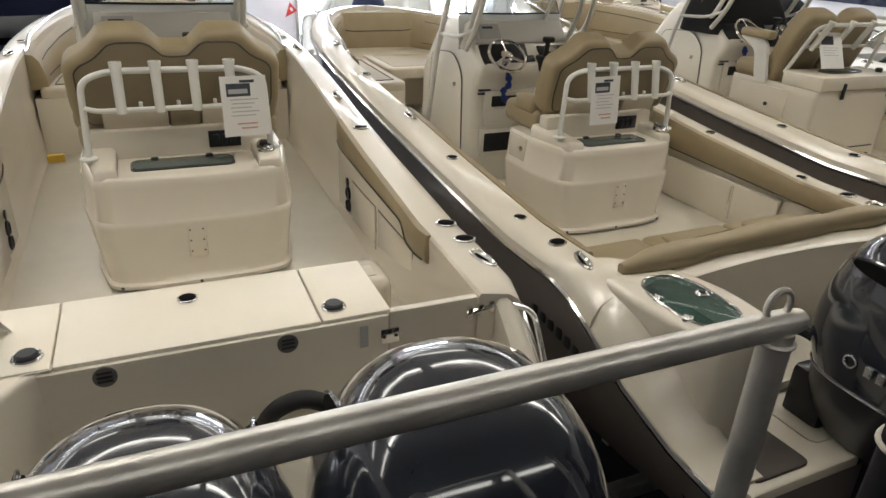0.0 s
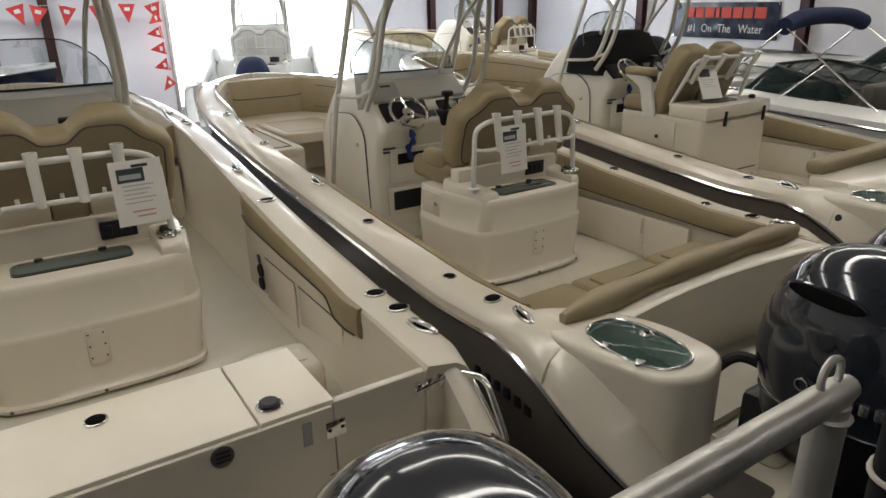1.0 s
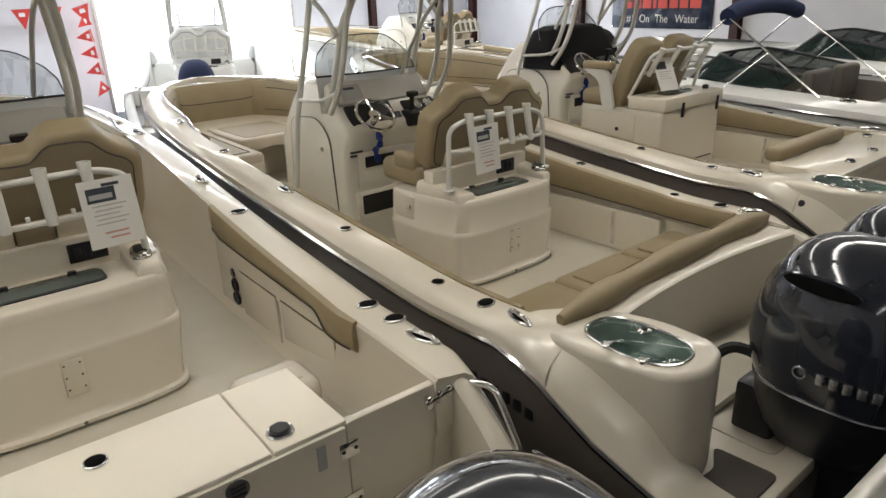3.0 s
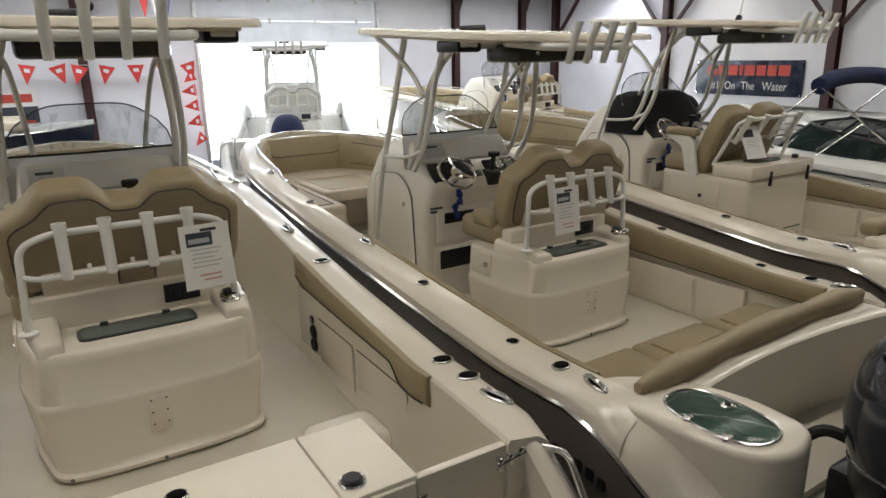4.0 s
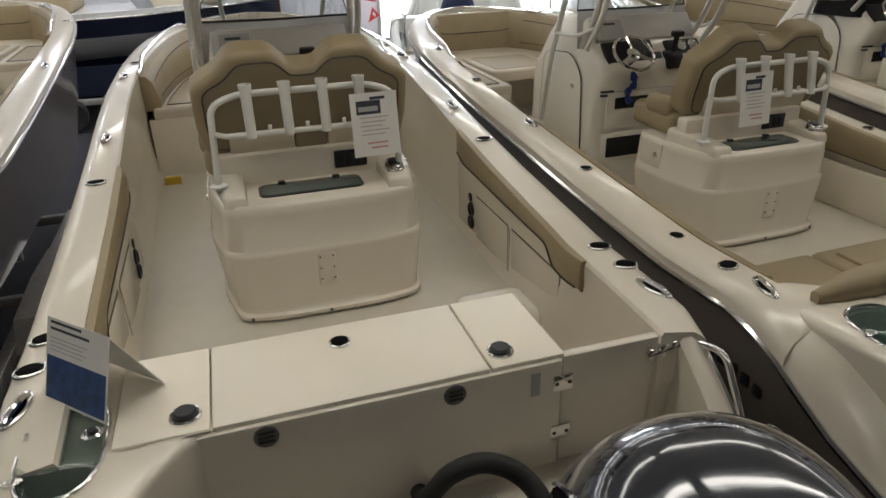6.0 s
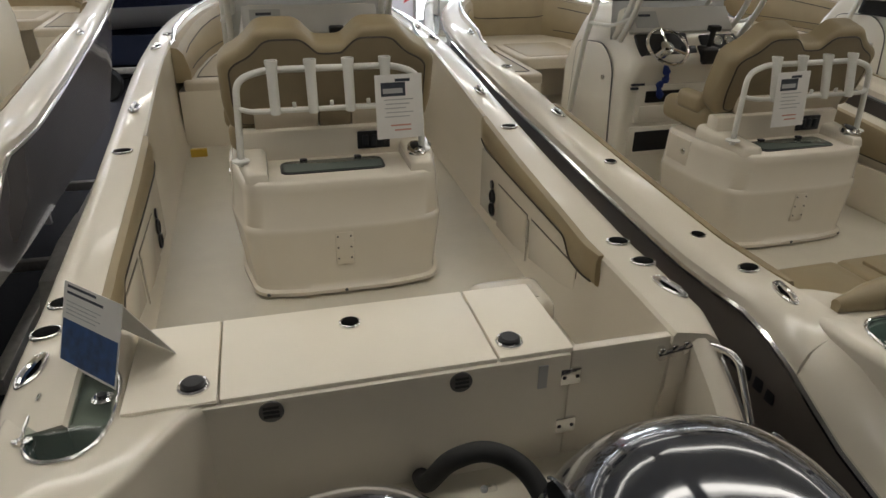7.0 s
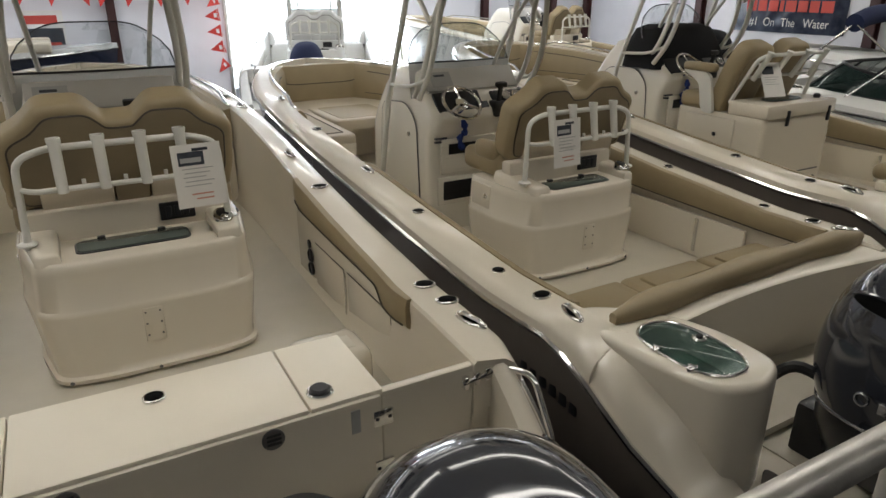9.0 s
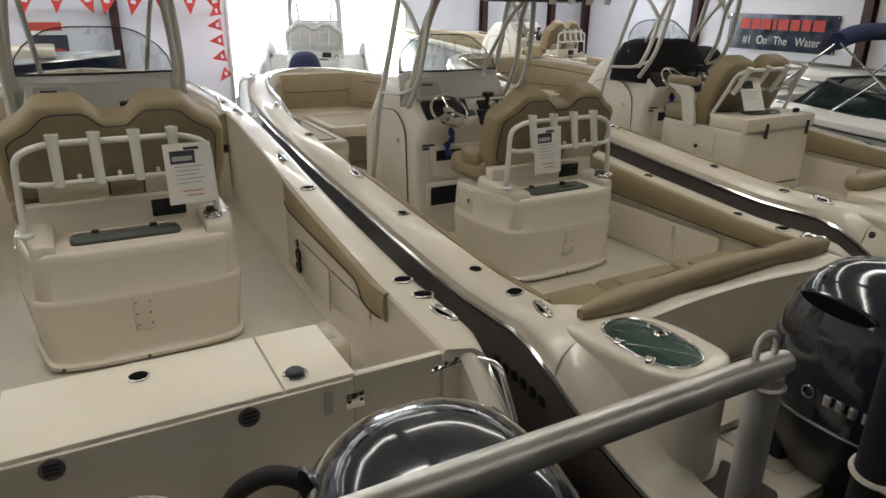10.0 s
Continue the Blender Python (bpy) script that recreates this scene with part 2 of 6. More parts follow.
def building():
    f = part("floor", box(X0 - 0.2, X1 + 0.2, Y0 - 0.2, Y1 + 0.2, -0.2, 0.0), CONCRETE)
    tagged(f, "dark sealed concrete showroom floor", "floor", kind="structure")
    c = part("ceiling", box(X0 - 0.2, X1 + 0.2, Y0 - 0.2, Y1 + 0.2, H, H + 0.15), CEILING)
    tagged(c, "lined showroom ceiling greyed to cut bounced light", "ceiling", kind="structure")
    bm = box(X0 - 0.2, DOOR_X0, Y1, Y1 + 0.2, 0, H)
    box(DOOR_X1, X1 + 0.2, Y1, Y1 + 0.2, 0, H, bm=bm)
    box(DOOR_X0, DOOR_X1, Y1, Y1 + 0.2, 5.0, H, bm=bm)
    w = part("wall_north", bm, WALL)
    tagged(w, "white lined metal wall with a large door opening", "wall", kind="structure")
    # the south wall is out of view and darkened to hold down fill light
    for name, b in (("wall_east", (X1, X1 + 0.2, Y0 - 0.2, Y1)), ("wall_west", (X0 - 0.2, X0, Y0 - 0.2, Y1)),
                    ("wall_south", (X0, X1, Y0 - 0.2, Y0))):
        w = part(name, box(*b, 0, H), DARK_WALL if name == "wall_south" else WALL)
        tagged(w, "white lined metal building wall" if name != "wall_south" else "unseen back wall darkened to keep bounced light off the sterns", "wall", kind="structure")
    # sectional door, raised part of the way
    d = thing("door_1", ((DOOR_X0 + DOOR_X1) / 2, Y1 + 0.04, 0), "white sectional overhead door raised above a bright opening", "door", kind="structure")
    half = (DOOR_X1 - DOOR_X0) / 2
    for k in range(2):
        z = DOOR_TOP + k * 0.56
        bm = box(-half + 0.02, half - 0.02, 0.0, 0.05, z, z + 0.55, 0.008)
        for i in range(4):
            xa = -half + 0.2 + i * (2 * half - 0.4) / 4
            box(xa + 0.08, xa + (2 * half - 0.4) / 4 - 0.08, -0.012, 0.0, z + 0.1, z + 0.45, 0.006, bm=bm)
        part("door_panel", bm, DOOR_WHITE, d)
    for s in (-1, 1):
        part("door_track", box(s * half - 0.04 + s * 0.06, s * half + 0.04 + s * 0.06, -0.1, -0.045, 0, 5.0, 0.008), ALU, d)
    for i in range(4):
        for k in range(2):
            part("hinge", box(-half + 0.55 + i * 1.22, -half + 0.63 + i * 1.22, -0.03, -0.002, DOOR_TOP + 0.5 + k * 0.5, DOOR_TOP + 0.62 + k * 0.5, 0.008), ALU, d)
    part("torsion_bar", tube([(-half, -0.2, 5.12), (half, -0.2, 5.12)], 0.025), BLACK, d)
    g = part("ground", box(-60, 70, Y1 + 0.2, 140, -0.3, -0.05), CONCRETE)
    tagged(g, "pale sunlit yard outside the door", "ground", kind="structure")
    # added glowing sheet: gives the blown-out daylight seen through the opening
    b = part("backdrop", box(-6, 20, 24, 24.2, -0.05, 9), DAYLIGHT_GLOW)
    tagged(b, "glowing sheet standing in for overexposed daylight outside the open door", "backdrop", kind="structure")
    # maroon steel columns with knee braces
    for x in (-4.2, 1.0, 11.0, 13.5):
        p = thing("steel_column", (x, Y1 - 0.11, 0), "maroon painted steel wall column", "column", "wall columns", "structure")
        bm = box(-0.09, 0.09, 0.085, 0.1, 0, H - 0.01)
        box(-0.09, 0.09, -0.1, -0.085, 0, H - 0.01, bm=bm)
        box(-0.012, 0.012, -0.085, 0.085, 0, H - 0.01, bm=bm)
        part("post", bm, STEEL_RED, p)
        part("haunch", loft([[(-0.1, -0.11, H - 0.5), (0.1, -0.11, H - 0.5), (0.1, -0.11, H - 0.02), (-0.1, -0.11, H - 0.02)],
                             [(-0.2, -0.16, H - 0.14), (0.2, -0.16, H - 0.14), (0.2, -0.16, H - 0.02), (-0.2, -0.16, H - 0.02)]]), STEEL_RED, p)
    for y, br in ((15.55, 1), (11.1, 2), (6.6, 2), (2.0, 2)):
        p = thing("steel_column", (X1 - 0.11, y, 0), "maroon painted steel wall column with diagonal knee braces", "column", "wall columns", "structure")
        bm = box(0.085, 0.1, -0.1, 0.1, 0, H - 0.01)
        box(-0.1, -0.085, -0.1, 0.1, 0, H - 0.01, bm=bm)
        box(-0.085, 0.085, -0.012, 0.012, 0, H - 0.01, bm=bm)
        part("post", bm, STEEL_RED, p)
        for s in ((-1,) if br == 1 else (-1, 1)):
            part("brace", tube([(-0.02, s * 0.1, 4.0), (-0.02, s * 1.15, H - 0.03)], 0.055, 4), STEEL_RED, p)


def light_fixture(x, y, length=4.2, share=1.0, tint=(1.0, 0.955, 0.875)):
    """Fluorescent batten with a diffuser along x."""
    f = thing("ceiling_light", (x, y, H), "white fluorescent batten with a bright diffuser on the ceiling", "ceiling light", "fluorescent lights")
    part("housing", box(-length / 2, length / 2, -0.16, 0.16, -0.07, -0.002, 0.01), POWDER, f)
    part("diffuser", box(-length / 2 + 0.03, length / 2 - 0.03, -0.14, 0.14, -0.10, -0.068, 0.012), TUBE, f, "glowing ribbed diffuser")
    for s in (-1, 1):
        part("end_cap", box(s * length / 2 - 0.028, s * length / 2 + 0.012, -0.15, 0.15, -0.105, -0.06, 0.006), POWDER, f)
    area_lamp("batten_lamp", (x, y, H - 0.14), length, 0.18, LAMP_POWER * share, tint)


building()
# rows of battens: (y, share over the front boats, share at the sides, tint)
WARM, COOL = (1.0, 0.955, 0.875), (0.85, 0.91, 1.0)
# the farthest row is overpowered and tinted cool to lift the end wall
for gy, middle, side, tint in ((0.8, 0.83, 0.12, WARM), (3.0, 0.44, 0.12, WARM), (6.2, 0.17, 0.12, WARM), (9.2, 1.2, 1.2, WARM), (12.6, 4.6, 4.6, COOL)):
    for gx, part_of in ((-5.6, side), (-1.0, middle * (1.15 if gy < 5 else 1.0)), (3.6, middle * (0.9 if gy < 5 else 1.0)), (8.2, middle * (0.75 if gy < 5 else 1.0)), (12.4, side)):
        light_fixture(gx, gy, share=part_of, tint=tint)
# extra unseen row aft of the boats, added weakly to lift stern faces
for gx in (-5.6, -1.0, 3.6):
    light_fixture(gx, -3.4, share=0.05)
area_lamp("door_daylight", ((DOOR_X0 + DOOR_X1) / 2, Y1 + 0.35, 2.2), DOOR_X1 - DOOR_X0 - 0.3, 3.2, DOOR_POWER, (0.86, 0.93, 1.0), (-90, 0, 0))

# ---- boats: shared lines ----
WIDTH = ((-0.7, 1.20), (0.0, 1.30), (0.7, 1.335), (1.2, 1.34), (2.0, 1.34), (2.8, 1.345), (3.6, 1.355), (4.3, 1.35), (5.0, 1.31), (5.6, 1.235),
         (6.03, 1.14), (6.5, 0.98), (6.9, 0.77), (7.15, 0.56), (7.3, 0.35), (7.4, 0.02))
BEAM = [1.0]
SHEER = ((-0.7, 0.0), (1.0, 0.0), (2.0, 0.09), (3.0, 0.20), (4.0, 0.32), (5.0, 0.42), (6.0, 0.50), (7.4, 0.57))
DROP_SHORT = ((-0.75, -0.58), (-0.4, -0.46), (-0.14, -0.30), (0.02, -0.19), (0.2, -0.07), (0.35, 0.0))
DROP_LONG = ((-0.75, -0.50), (-0.4, -0.42), (-0.1, -0.29), (0.2, -0.11), (0.4, -0.02), (0.5, 0.0))
CREST_LONG = ((-0.62, -0.545), (-0.45, -0.50), (-0.34, -0.42), (-0.2, -0.25), (0.06, -0.05), (0.3, 0.0))
SOLE = -0.52


def wid(y):
    return curve_at(WIDTH, y) * BEAM[0]


def sheer(y):
    return curve_at(SHEER, y)


def stations(a, b, n):
    return [a + (b - a) * k / n for k in range(n + 1)]


def hull(boat, hull_mat, drop=DROP_SHORT):
    """Outer skin, capped gunwale, rub rail and cockpit liner."""
    ys = stations(-0.7, 0.6, 13) + stations(0.8, 7.4, 36)

    def edge(y):
        return sheer(y) + curve_at(drop, y)
    rings = []
    for y in ys:
        w, s = wid(y), edge(y) - 0.10
        k = max(0.0, (y - 4.4) / 3.0)
        chine = -0.92 + 0.5 * k ** 1.5
        keel = -1.32 + 0.85 * k ** 2.2
        low = max(0.0, 1 - 0.55 * k)
        half = [(w, s), (w * 0.985, s - 0.06), (w * (0.95 - 0.16 * k), s * 0.5 + chine * 0.5), (w * (0.86 - 0.3 * k) * low, chine), (w * (0.80 - 0.3 * k) * low, chine - 0.03), (0.0, keel)]
        rings.append([(x, y, z) for x, z in half] + [(-x, y, z) for x, z in half[-2::-1]])
    bm = loft(rings, closed=False)
    aft = [v for v in bm.verts if abs(v.co.y + 0.7) < 1e-5]
    bmesh.ops.contextual_create(bm, geom=aft)
    part("hull", bm, hull_mat, boat)
    # gunwale cap on each side, meeting at the bow
    for side in (-1, 1):
        rings = []
        for y in stations(0.19, 7.38, 46):
            w, s, e = wid(y), sheer(y), edge(y)
            ins = min(0.235 - 0.03 * max(0, min(1, (y - 1) / 3)), max(w - 0.001, 0.001))
            prof = [(w - ins, SOLE + 0.25 if y < 0.3 else s - 0.07), (w - ins, s - 0.015), (w - ins + 0.012 * min(1, w), s), (w - 0.085 * min(1, w), min(s, e + 0.05)),
                    (w - 0.03 * min(1, w), min(s - 0.012, e + 0.01)), (w, e - 0.045), (w + 0.004, e - 0.105), (w - 0.03 * min(1, w), e - 0.11)]
            rings.append([(side * max(x, 0.0), y, z) for x, z in prof])
        part("gunwale", loft(rings), GEL, boat)
        rail = [(side * (wid(y) + 0.006), y, edge(y) - 0.10) for y in stations(-0.68, 7.4, 54)]
        part("rub_rail", tube(rail, 0.017, 6), CHROME, boat, "bright steel rub rail")
    # inner wall and sole
    for side in (-1, 1):
        rings = []
        for y in stations(0.19, 7.2, 34):
            w, s = wid(y), sheer(y)
            xi = max(w - 0.235 + 0.03 * max(0, min(1, (y - 1) / 3)), 0.002)
            rings.append([(side * xi, y, s - 0.03), (side * (xi + 0.004), y, s - 0.12), (side * max(xi - 0.004, 0.001), y, SOLE + 0.30), (side * max(xi - 0.02, 0.001), y, SOLE + 0.06), (side * max(xi - 0.06, 0), y, SOLE + 0.008)])
        part("side_liner", loft(rings, closed=False), GEL, boat)
    part("bow_liner", box(-0.50, 0.50, 6.98, 7.03, SOLE, sheer(7.0) - 0.02), GEL, boat)
    left = [(-max(wid(y) - 0.25, 0.0), y) for y in stations(-0.2, 7.1, 26)]
    part("cockpit_sole", slab(left + [(-x, y) for x, y in left[::-1]], SOLE - 0.03, SOLE + 0.012), GEL_DECK, boat, "cream non-skid cockpit floor")
    # aft platform
    out = [(-wid(y) * 0.88, y) for y in stations(-0.68, 0.2, 8)]
    part("swim_platform", slab(out + [(-x, y) for x, y in out[::-1]], -0.69, -0.57, 0.02), GEL, boat)


def quarter(boat, side, drop=DROP_SHORT, crest=None, thick=0.16):
    """Moulded quarter that falls from the gunwale to the platform."""
    rings = []
    for y in stations(-0.62, 0.22, 14):
        w = wid(y)
        e = curve_at(drop, y) - 0.10
        top = curve_at(crest, y) if crest else min(0.0, e + 0.14)
        inner = w - thick - 0.05 * max(0.0, -y)
        rings.append([(side * inner, y, -0.64), (side * (inner + 0.01), y, top - 0.02), (side * (inner + 0.03), y, top - 0.003), (side * (inner + 0.4 * thick), y, top - 0.004),
                      (side * (w - 0.045), y, top * 0.55 + e * 0.45 + 0.01), (side * (w - 0.005), y, e + 0.015), (side * (w - 0.002), y, e), (side * (w - 0.12), y, e - 0.03)])
    part("quarter", loft(rings), GEL, boat)


def cup(boat, x, y, z, kind="cup", turn=0.0):
    """Flush gunwale fitting: rod holder, light or pop-up cleat."""
    a, b = (0.058, 0.046) if kind == "cup" else (0.042, 0.042) if kind == "light" else (0.036, 0.10)
    bm = slab(oval(0, 0, a, b), -0.002, 0.010, 0.005)
    o = part("rod_holder_cup" if kind == "cup" else "deck_light" if kind == "light" else "cleat", turned(bm, pose(x, y, z, 0, 0, turn)), CHROME, boat)
    if kind == "cleat":
        part("cleat_bar", turned(tube([(0, -0.085, 0.012), (0, -0.05, 0.022), (0, 0.05, 0.022), (0, 0.085, 0.012)], [0.008, 0.013, 0.013, 0.008], 8), pose(x, y, z, 0, 0, turn)), CHROME, o)
        # solid plate coloured like the shaded recess under the bar
        part("cleat_shade_plate", turned(slab(oval(0, 0, a * 0.62, b * 0.55), 0.0, 0.0125), pose(x, y, z, 0, 0, turn)), HOLLOW_SHADE, o)
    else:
        # raised disc, its near-black colour standing for a shaded hole
        part("insert", turned(slab(oval(0, 0, a * 0.80, b * 0.78), 0.0, 0.0125, 0.002), pose(x, y, z, 0, 0, turn)), HOLLOW_SHADE, o)


def knob(boat, x, y, z, r=0.052):
    bm = turned(lathe([(r, 0), (r, 0.008), (r * 0.9, 0.014), (r * 0.78, 0.012)], 20), pose(x, y, z))
    o = part("hatch_latch", bm, CHROME, boat)
    part("latch_cap", turned(lathe([(r * 0.76, 0.006), (r * 0.74, 0.020), (r * 0.6, 0.026)], 20), pose(x, y, z)), BLACK, o)


def bolster(boat, side, y0, y1, drop=0.15, thick=0.045, front_drop=0.15):
    """Padded coaming along the inside of the gunwale."""
    rings = []
    for y in stations(y0, y1, 60):
        xi = wid(y) - 0.235 + 0.03 * max(0, min(1, (y - 1) / 3))
        t = min(1.0, 0.35 + 8 * min(y - y0, y1 - y) / (y1 - y0))
        ends = max(min(1.0, (y0 + 0.36 - y) / 0.12), min(1.0, (y - y1 + 0.20) / 0.10), 0.0)
        base = drop + 0.75 * sheer(y)
        tall = base + (front_drop - base) * ends * ends * (3 - 2 * ends)
        s = sheer(y) + 0.006
        d = thick * min(1, t + 0.2)
        rings.append([(side * (xi + 0.008), y, s), (side * (xi - d * 0.6), y, s - 0.004), (side * (xi - d), y, s - 0.035), (side * (xi - d * 1.02), y, s - tall * 0.6),
                      (side * (xi - d * 0.8), y, s - tall + 0.015), (side * (xi - d * 0.3), y, s - tall), (side * (xi + 0.008), y, s - tall)])
    o = part("coaming_bolster", loft(rings), VINYL, boat)
    pts = [Vector(r[4]) + Vector((-side * 0.004, 0, 0)) for r in rings[1:-1]]
    part("bolster_piping", tube([tuple(p) for p in pts], 0.005, 5), PIPING, o)


def backrest_outline(w, z0, z1):
    """Twin-hump seat back, (x, z)."""
    h = z1 - z0
    half = [(w * 0.97, z0), (w * 1.02, z0 + h * 0.25), (w * 1.02, z0 + h * 0.66), (w * 0.96, z1 - 0.155), (w * 0.80, z1 - 0.105), (w * 0.66, z1 - 0.015), (w * 0.58, z1), (w * 0.32, z1), (w * 0.25, z1 - 0.02), (w * 0.13, z1 - 0.095), (w * 0.06, z1 - 0.10)]
    pts = [(-x, z) for x, z in half] + half[::-1]
    return [(p.x, p.y) for p in rounded([(x, z, 0) for x, z in pts], 0.045, 3, True)]


UPRIGHT = Matrix.Rotation(radians(90), 4, "X")


def leaning_post(boat, ox, oy, sheet=0.345, w=0.55, up=0.0, lean_deg=17, bx=0.0, shift=0.0, aft=0.0):
    """Helm seat on a moulded tackle centre with a rod rack."""

    def ring(z, ww, ya, yb, r=0.09):
        p = rounded([(-ww * 1.07, yb, 0), (-ww * 1.07, ya + 0.34, 0), (-ww * 0.93, ya + 0.02 - aft, 0), (-ww * 0.5, ya - 0.025 - aft, 0), (ww * 0.5, ya - 0.025 - aft, 0), (ww * 0.93, ya + 0.02 - aft, 0), (ww * 1.07, ya + 0.34, 0), (ww * 1.07, yb, 0)], r, 5, True)
        return [(ox + shift + q.x, oy + q.y, z) for q in p]
    Z = SOLE
    rings = [ring(Z + 0.0, w * 0.93, 0.02, 0.72), ring(Z + 0.028, w * 0.93, 0.02, 0.72), ring(Z + 0.032, w * 0.985, -0.03, 0.76), ring(Z + 0.052, w * 0.985, -0.03, 0.76), ring(Z + 0.062, w * 0.96, -0.008, 0.76), ring(Z + 0.09, w * 0.96, 0.0, 0.76), ring(-0.125, w * 1.025, -0.010, 0.76),
             ring(-0.100, w * 1.02, -0.006, 0.76), ring(-0.092, w * 1.005, 0.002, 0.76), ring(0.10 + up, w * 0.985, -0.002, 0.76), ring(0.145 + up, w * 0.975, 0.002, 0.76), ring(0.158 + up, w * 0.96, 0.014, 0.75)]
    body = part("leaning_post", loft(rings), GEL, boat, "cream moulded leaning post with a seat", sharp=50)
    # raised shoulders and back wall round the sink
    for s, inn in ((-1, 0.64), (1, 0.70)):
        rings = []
        for d, k in ((-0.02, 0.0), (0.05, 0.004), (0.075, 0.014), (0.085, 0.035)):
            rings.append([(ox + shift + s * (w * 0.86 - k), oy + 0.025 - aft + k, 0.158 + d * 0.62), (ox + shift + s * (w * 0.90 - k), oy + 0.05 - aft + k, 0.158 + d * 0.64), (ox + shift + s * (w * 0.985 - k), oy + 0.30, 0.158 + d * 0.9), (ox + shift + s * (w * 0.99 - k), oy + 0.46, 0.158 + d), (ox + s * (w * inn + k), oy + 0.46, 0.158 + d), (ox + s * (w * inn + k), oy + 0.023 - aft + k, 0.158 + d * 0.62)])
        part("shoulder", loft(rings), GEL, body, sharp=60)
    part("back_panel", box(ox - w * 0.92, ox + w * 0.92, oy + 0.31, oy + 0.42, 0.12, 0.325, 0.02), GEL, body)
    part("sink_recess", slab([(p.x, p.y) for p in rounded([(ox - 0.29, oy + 0.055, 0), (ox + 0.27, oy + 0.055, 0), (ox + 0.27, oy + 0.245, 0), (ox - 0.29, oy + 0.245, 0)], 0.05, 4, True)], 0.14, 0.163), BLACK, body)
    part("sink_lid", slab([(p.x, p.y) for p in rounded([(ox - 0.28, oy + 0.063, 0), (ox + 0.26, oy + 0.063, 0), (ox + 0.26, oy + 0.237, 0), (ox - 0.28, oy + 0.237, 0)], 0.045, 4, True)], 0.164, 0.170, 0.002), material_cache("sink_glass"), body, "smoky green acrylic lid")
    for dx in (-0.16, 0.14):
        part("lid_hinge", box(ox + dx - 0.02, ox + dx + 0.02, oy + 0.235, oy + 0.265, 0.164, 0.177, 0.004), BLACK, body)
    sw = part("switch_panel", box(ox + 0.15, ox + 0.335, oy + 0.295, oy + 0.313, 0.195, 0.295, 0.006), BLACK, body, "black rocker switch panel")
    for k in range(3):
        part("switch", box(ox + 0.178 + k * 0.047, ox + 0.210 + k * 0.047, oy + 0.286, oy + 0.297, 0.215, 0.275, 0.004), COWL_LOW, sw)
    tilt = Matrix.Translation((ox + w * 0.82, oy + 0.12, 0.232)) @ Matrix.Rotation(radians(14), 4, "X")
    lt = part("latch_plate", turned(slab(oval(0, 0, 0.052, 0.075), -0.03, 0.012, 0.008), tilt), CHROME, body)
    part("latch_paddle", turned(slab(oval(0, 0.012, 0.034, 0.042), 0.01, 0.0155, 0.003), tilt), BLACK, lt)
    part("latch_bulge", turned(lathe([(0.024, 0.0), (0.02, 0.010), (0.009, 0.014)], 14), tilt @ Matrix.Translation((0, -0.035, 0.008))), CHROME, lt)
    part("side_knob", tube([(ox + w * 0.93, oy + 0.26, 0.2), (ox + w * 0.93 + 0.05, oy + 0.26, 0.2)], 0.02, 10), CHROME, body)
    # access plate and screws on the aft face
    part("access_plate", box(ox - 0.045, ox + 0.055, oy - 0.038 - aft, oy - 0.02 - aft, -0.33, -0.135, 0.008), GEL, body)
    for k in range(5):
        part("screw", turned(lathe([(0.011, 0), (0.010, 0.006), (0.004, 0.009)], 8), pose(ox - 0.42 + k * 0.21, oy - 0.052 - aft + 0.012 * abs(k - 2) ** 1.5, Z + 0.042, 90)), VENT_GREY, body)
    for sx in (-0.03, 0.04):
        for kz in range(3):
            part("screw", turned(lathe([(0.006, 0), (0.004, 0.004)], 6), pose(ox + sx, oy - 0.038 - aft, -0.16 - kz * 0.065, 90)), VENT_GREY, body)
    for s in (-1, 1):
        sp = part("side_hatch", box(ox + shift + s * w * 1.05 - 0.012, ox + shift + s * w * 1.05 + 0.012, oy + 0.44, oy + 0.68, -0.05, 0.13, 0.006), GEL, body)
        part("hatch_knob", turned(lathe([(0.022, 0), (0.02, 0.008), (0.008, 0.012)], 12), pose(ox + shift + s * (w * 1.05 + 0.012), oy + 0.50, 0.045, 0, 90 * s)), CHROME, sp)
    # seat and backrest
    part("seat_cushion", box(ox + bx - 0.57, ox + bx + 0.57, oy + 0.46, oy + 0.98, 0.16, 0.34, 0.06, 4), VINYL, body)
    for s in (-1, 1):
        part("armrest", box(ox + bx + s * 0.53 - 0.055, ox + bx + s * 0.53 + 0.055, oy + 0.52, oy + 0.80, 0.28, 0.42, 0.045, 3), VINYL, body)
    lean = Matrix.Translation((ox + bx, oy + 0.45, 0.36)) @ Matrix.Rotation(radians(lean_deg), 4, "X") @ Matrix.Translation((0, 0, -0.36))
    outl = backrest_outline(0.565, 0.32, 0.905)
    bm = turned(slab(outl, -0.10, 0.055, 0.045, seg=4), lean @ UPRIGHT)
    br = part("backrest", bm, VINYL, body, "tan vinyl twin-hump backrest", sharp=60)
    c = (0.0, 0.60)
    inner = [(c[0] + (x - c[0]) * 0.90, c[1] + (z - c[1]) * 0.83 - 0.004) for x, z in outl]
    part("backrest_panel", turned(slab(inner, 0.03, 0.066, 0.01), lean @ UPRIGHT), VINYL_DARK, br, "darker tan quilted back panel")
    part("piping", turned(tube([(x, z, 0.058) for x, z in inner], 0.0065, 5, closed=True), lean @ UPRIGHT), PIPING, br)
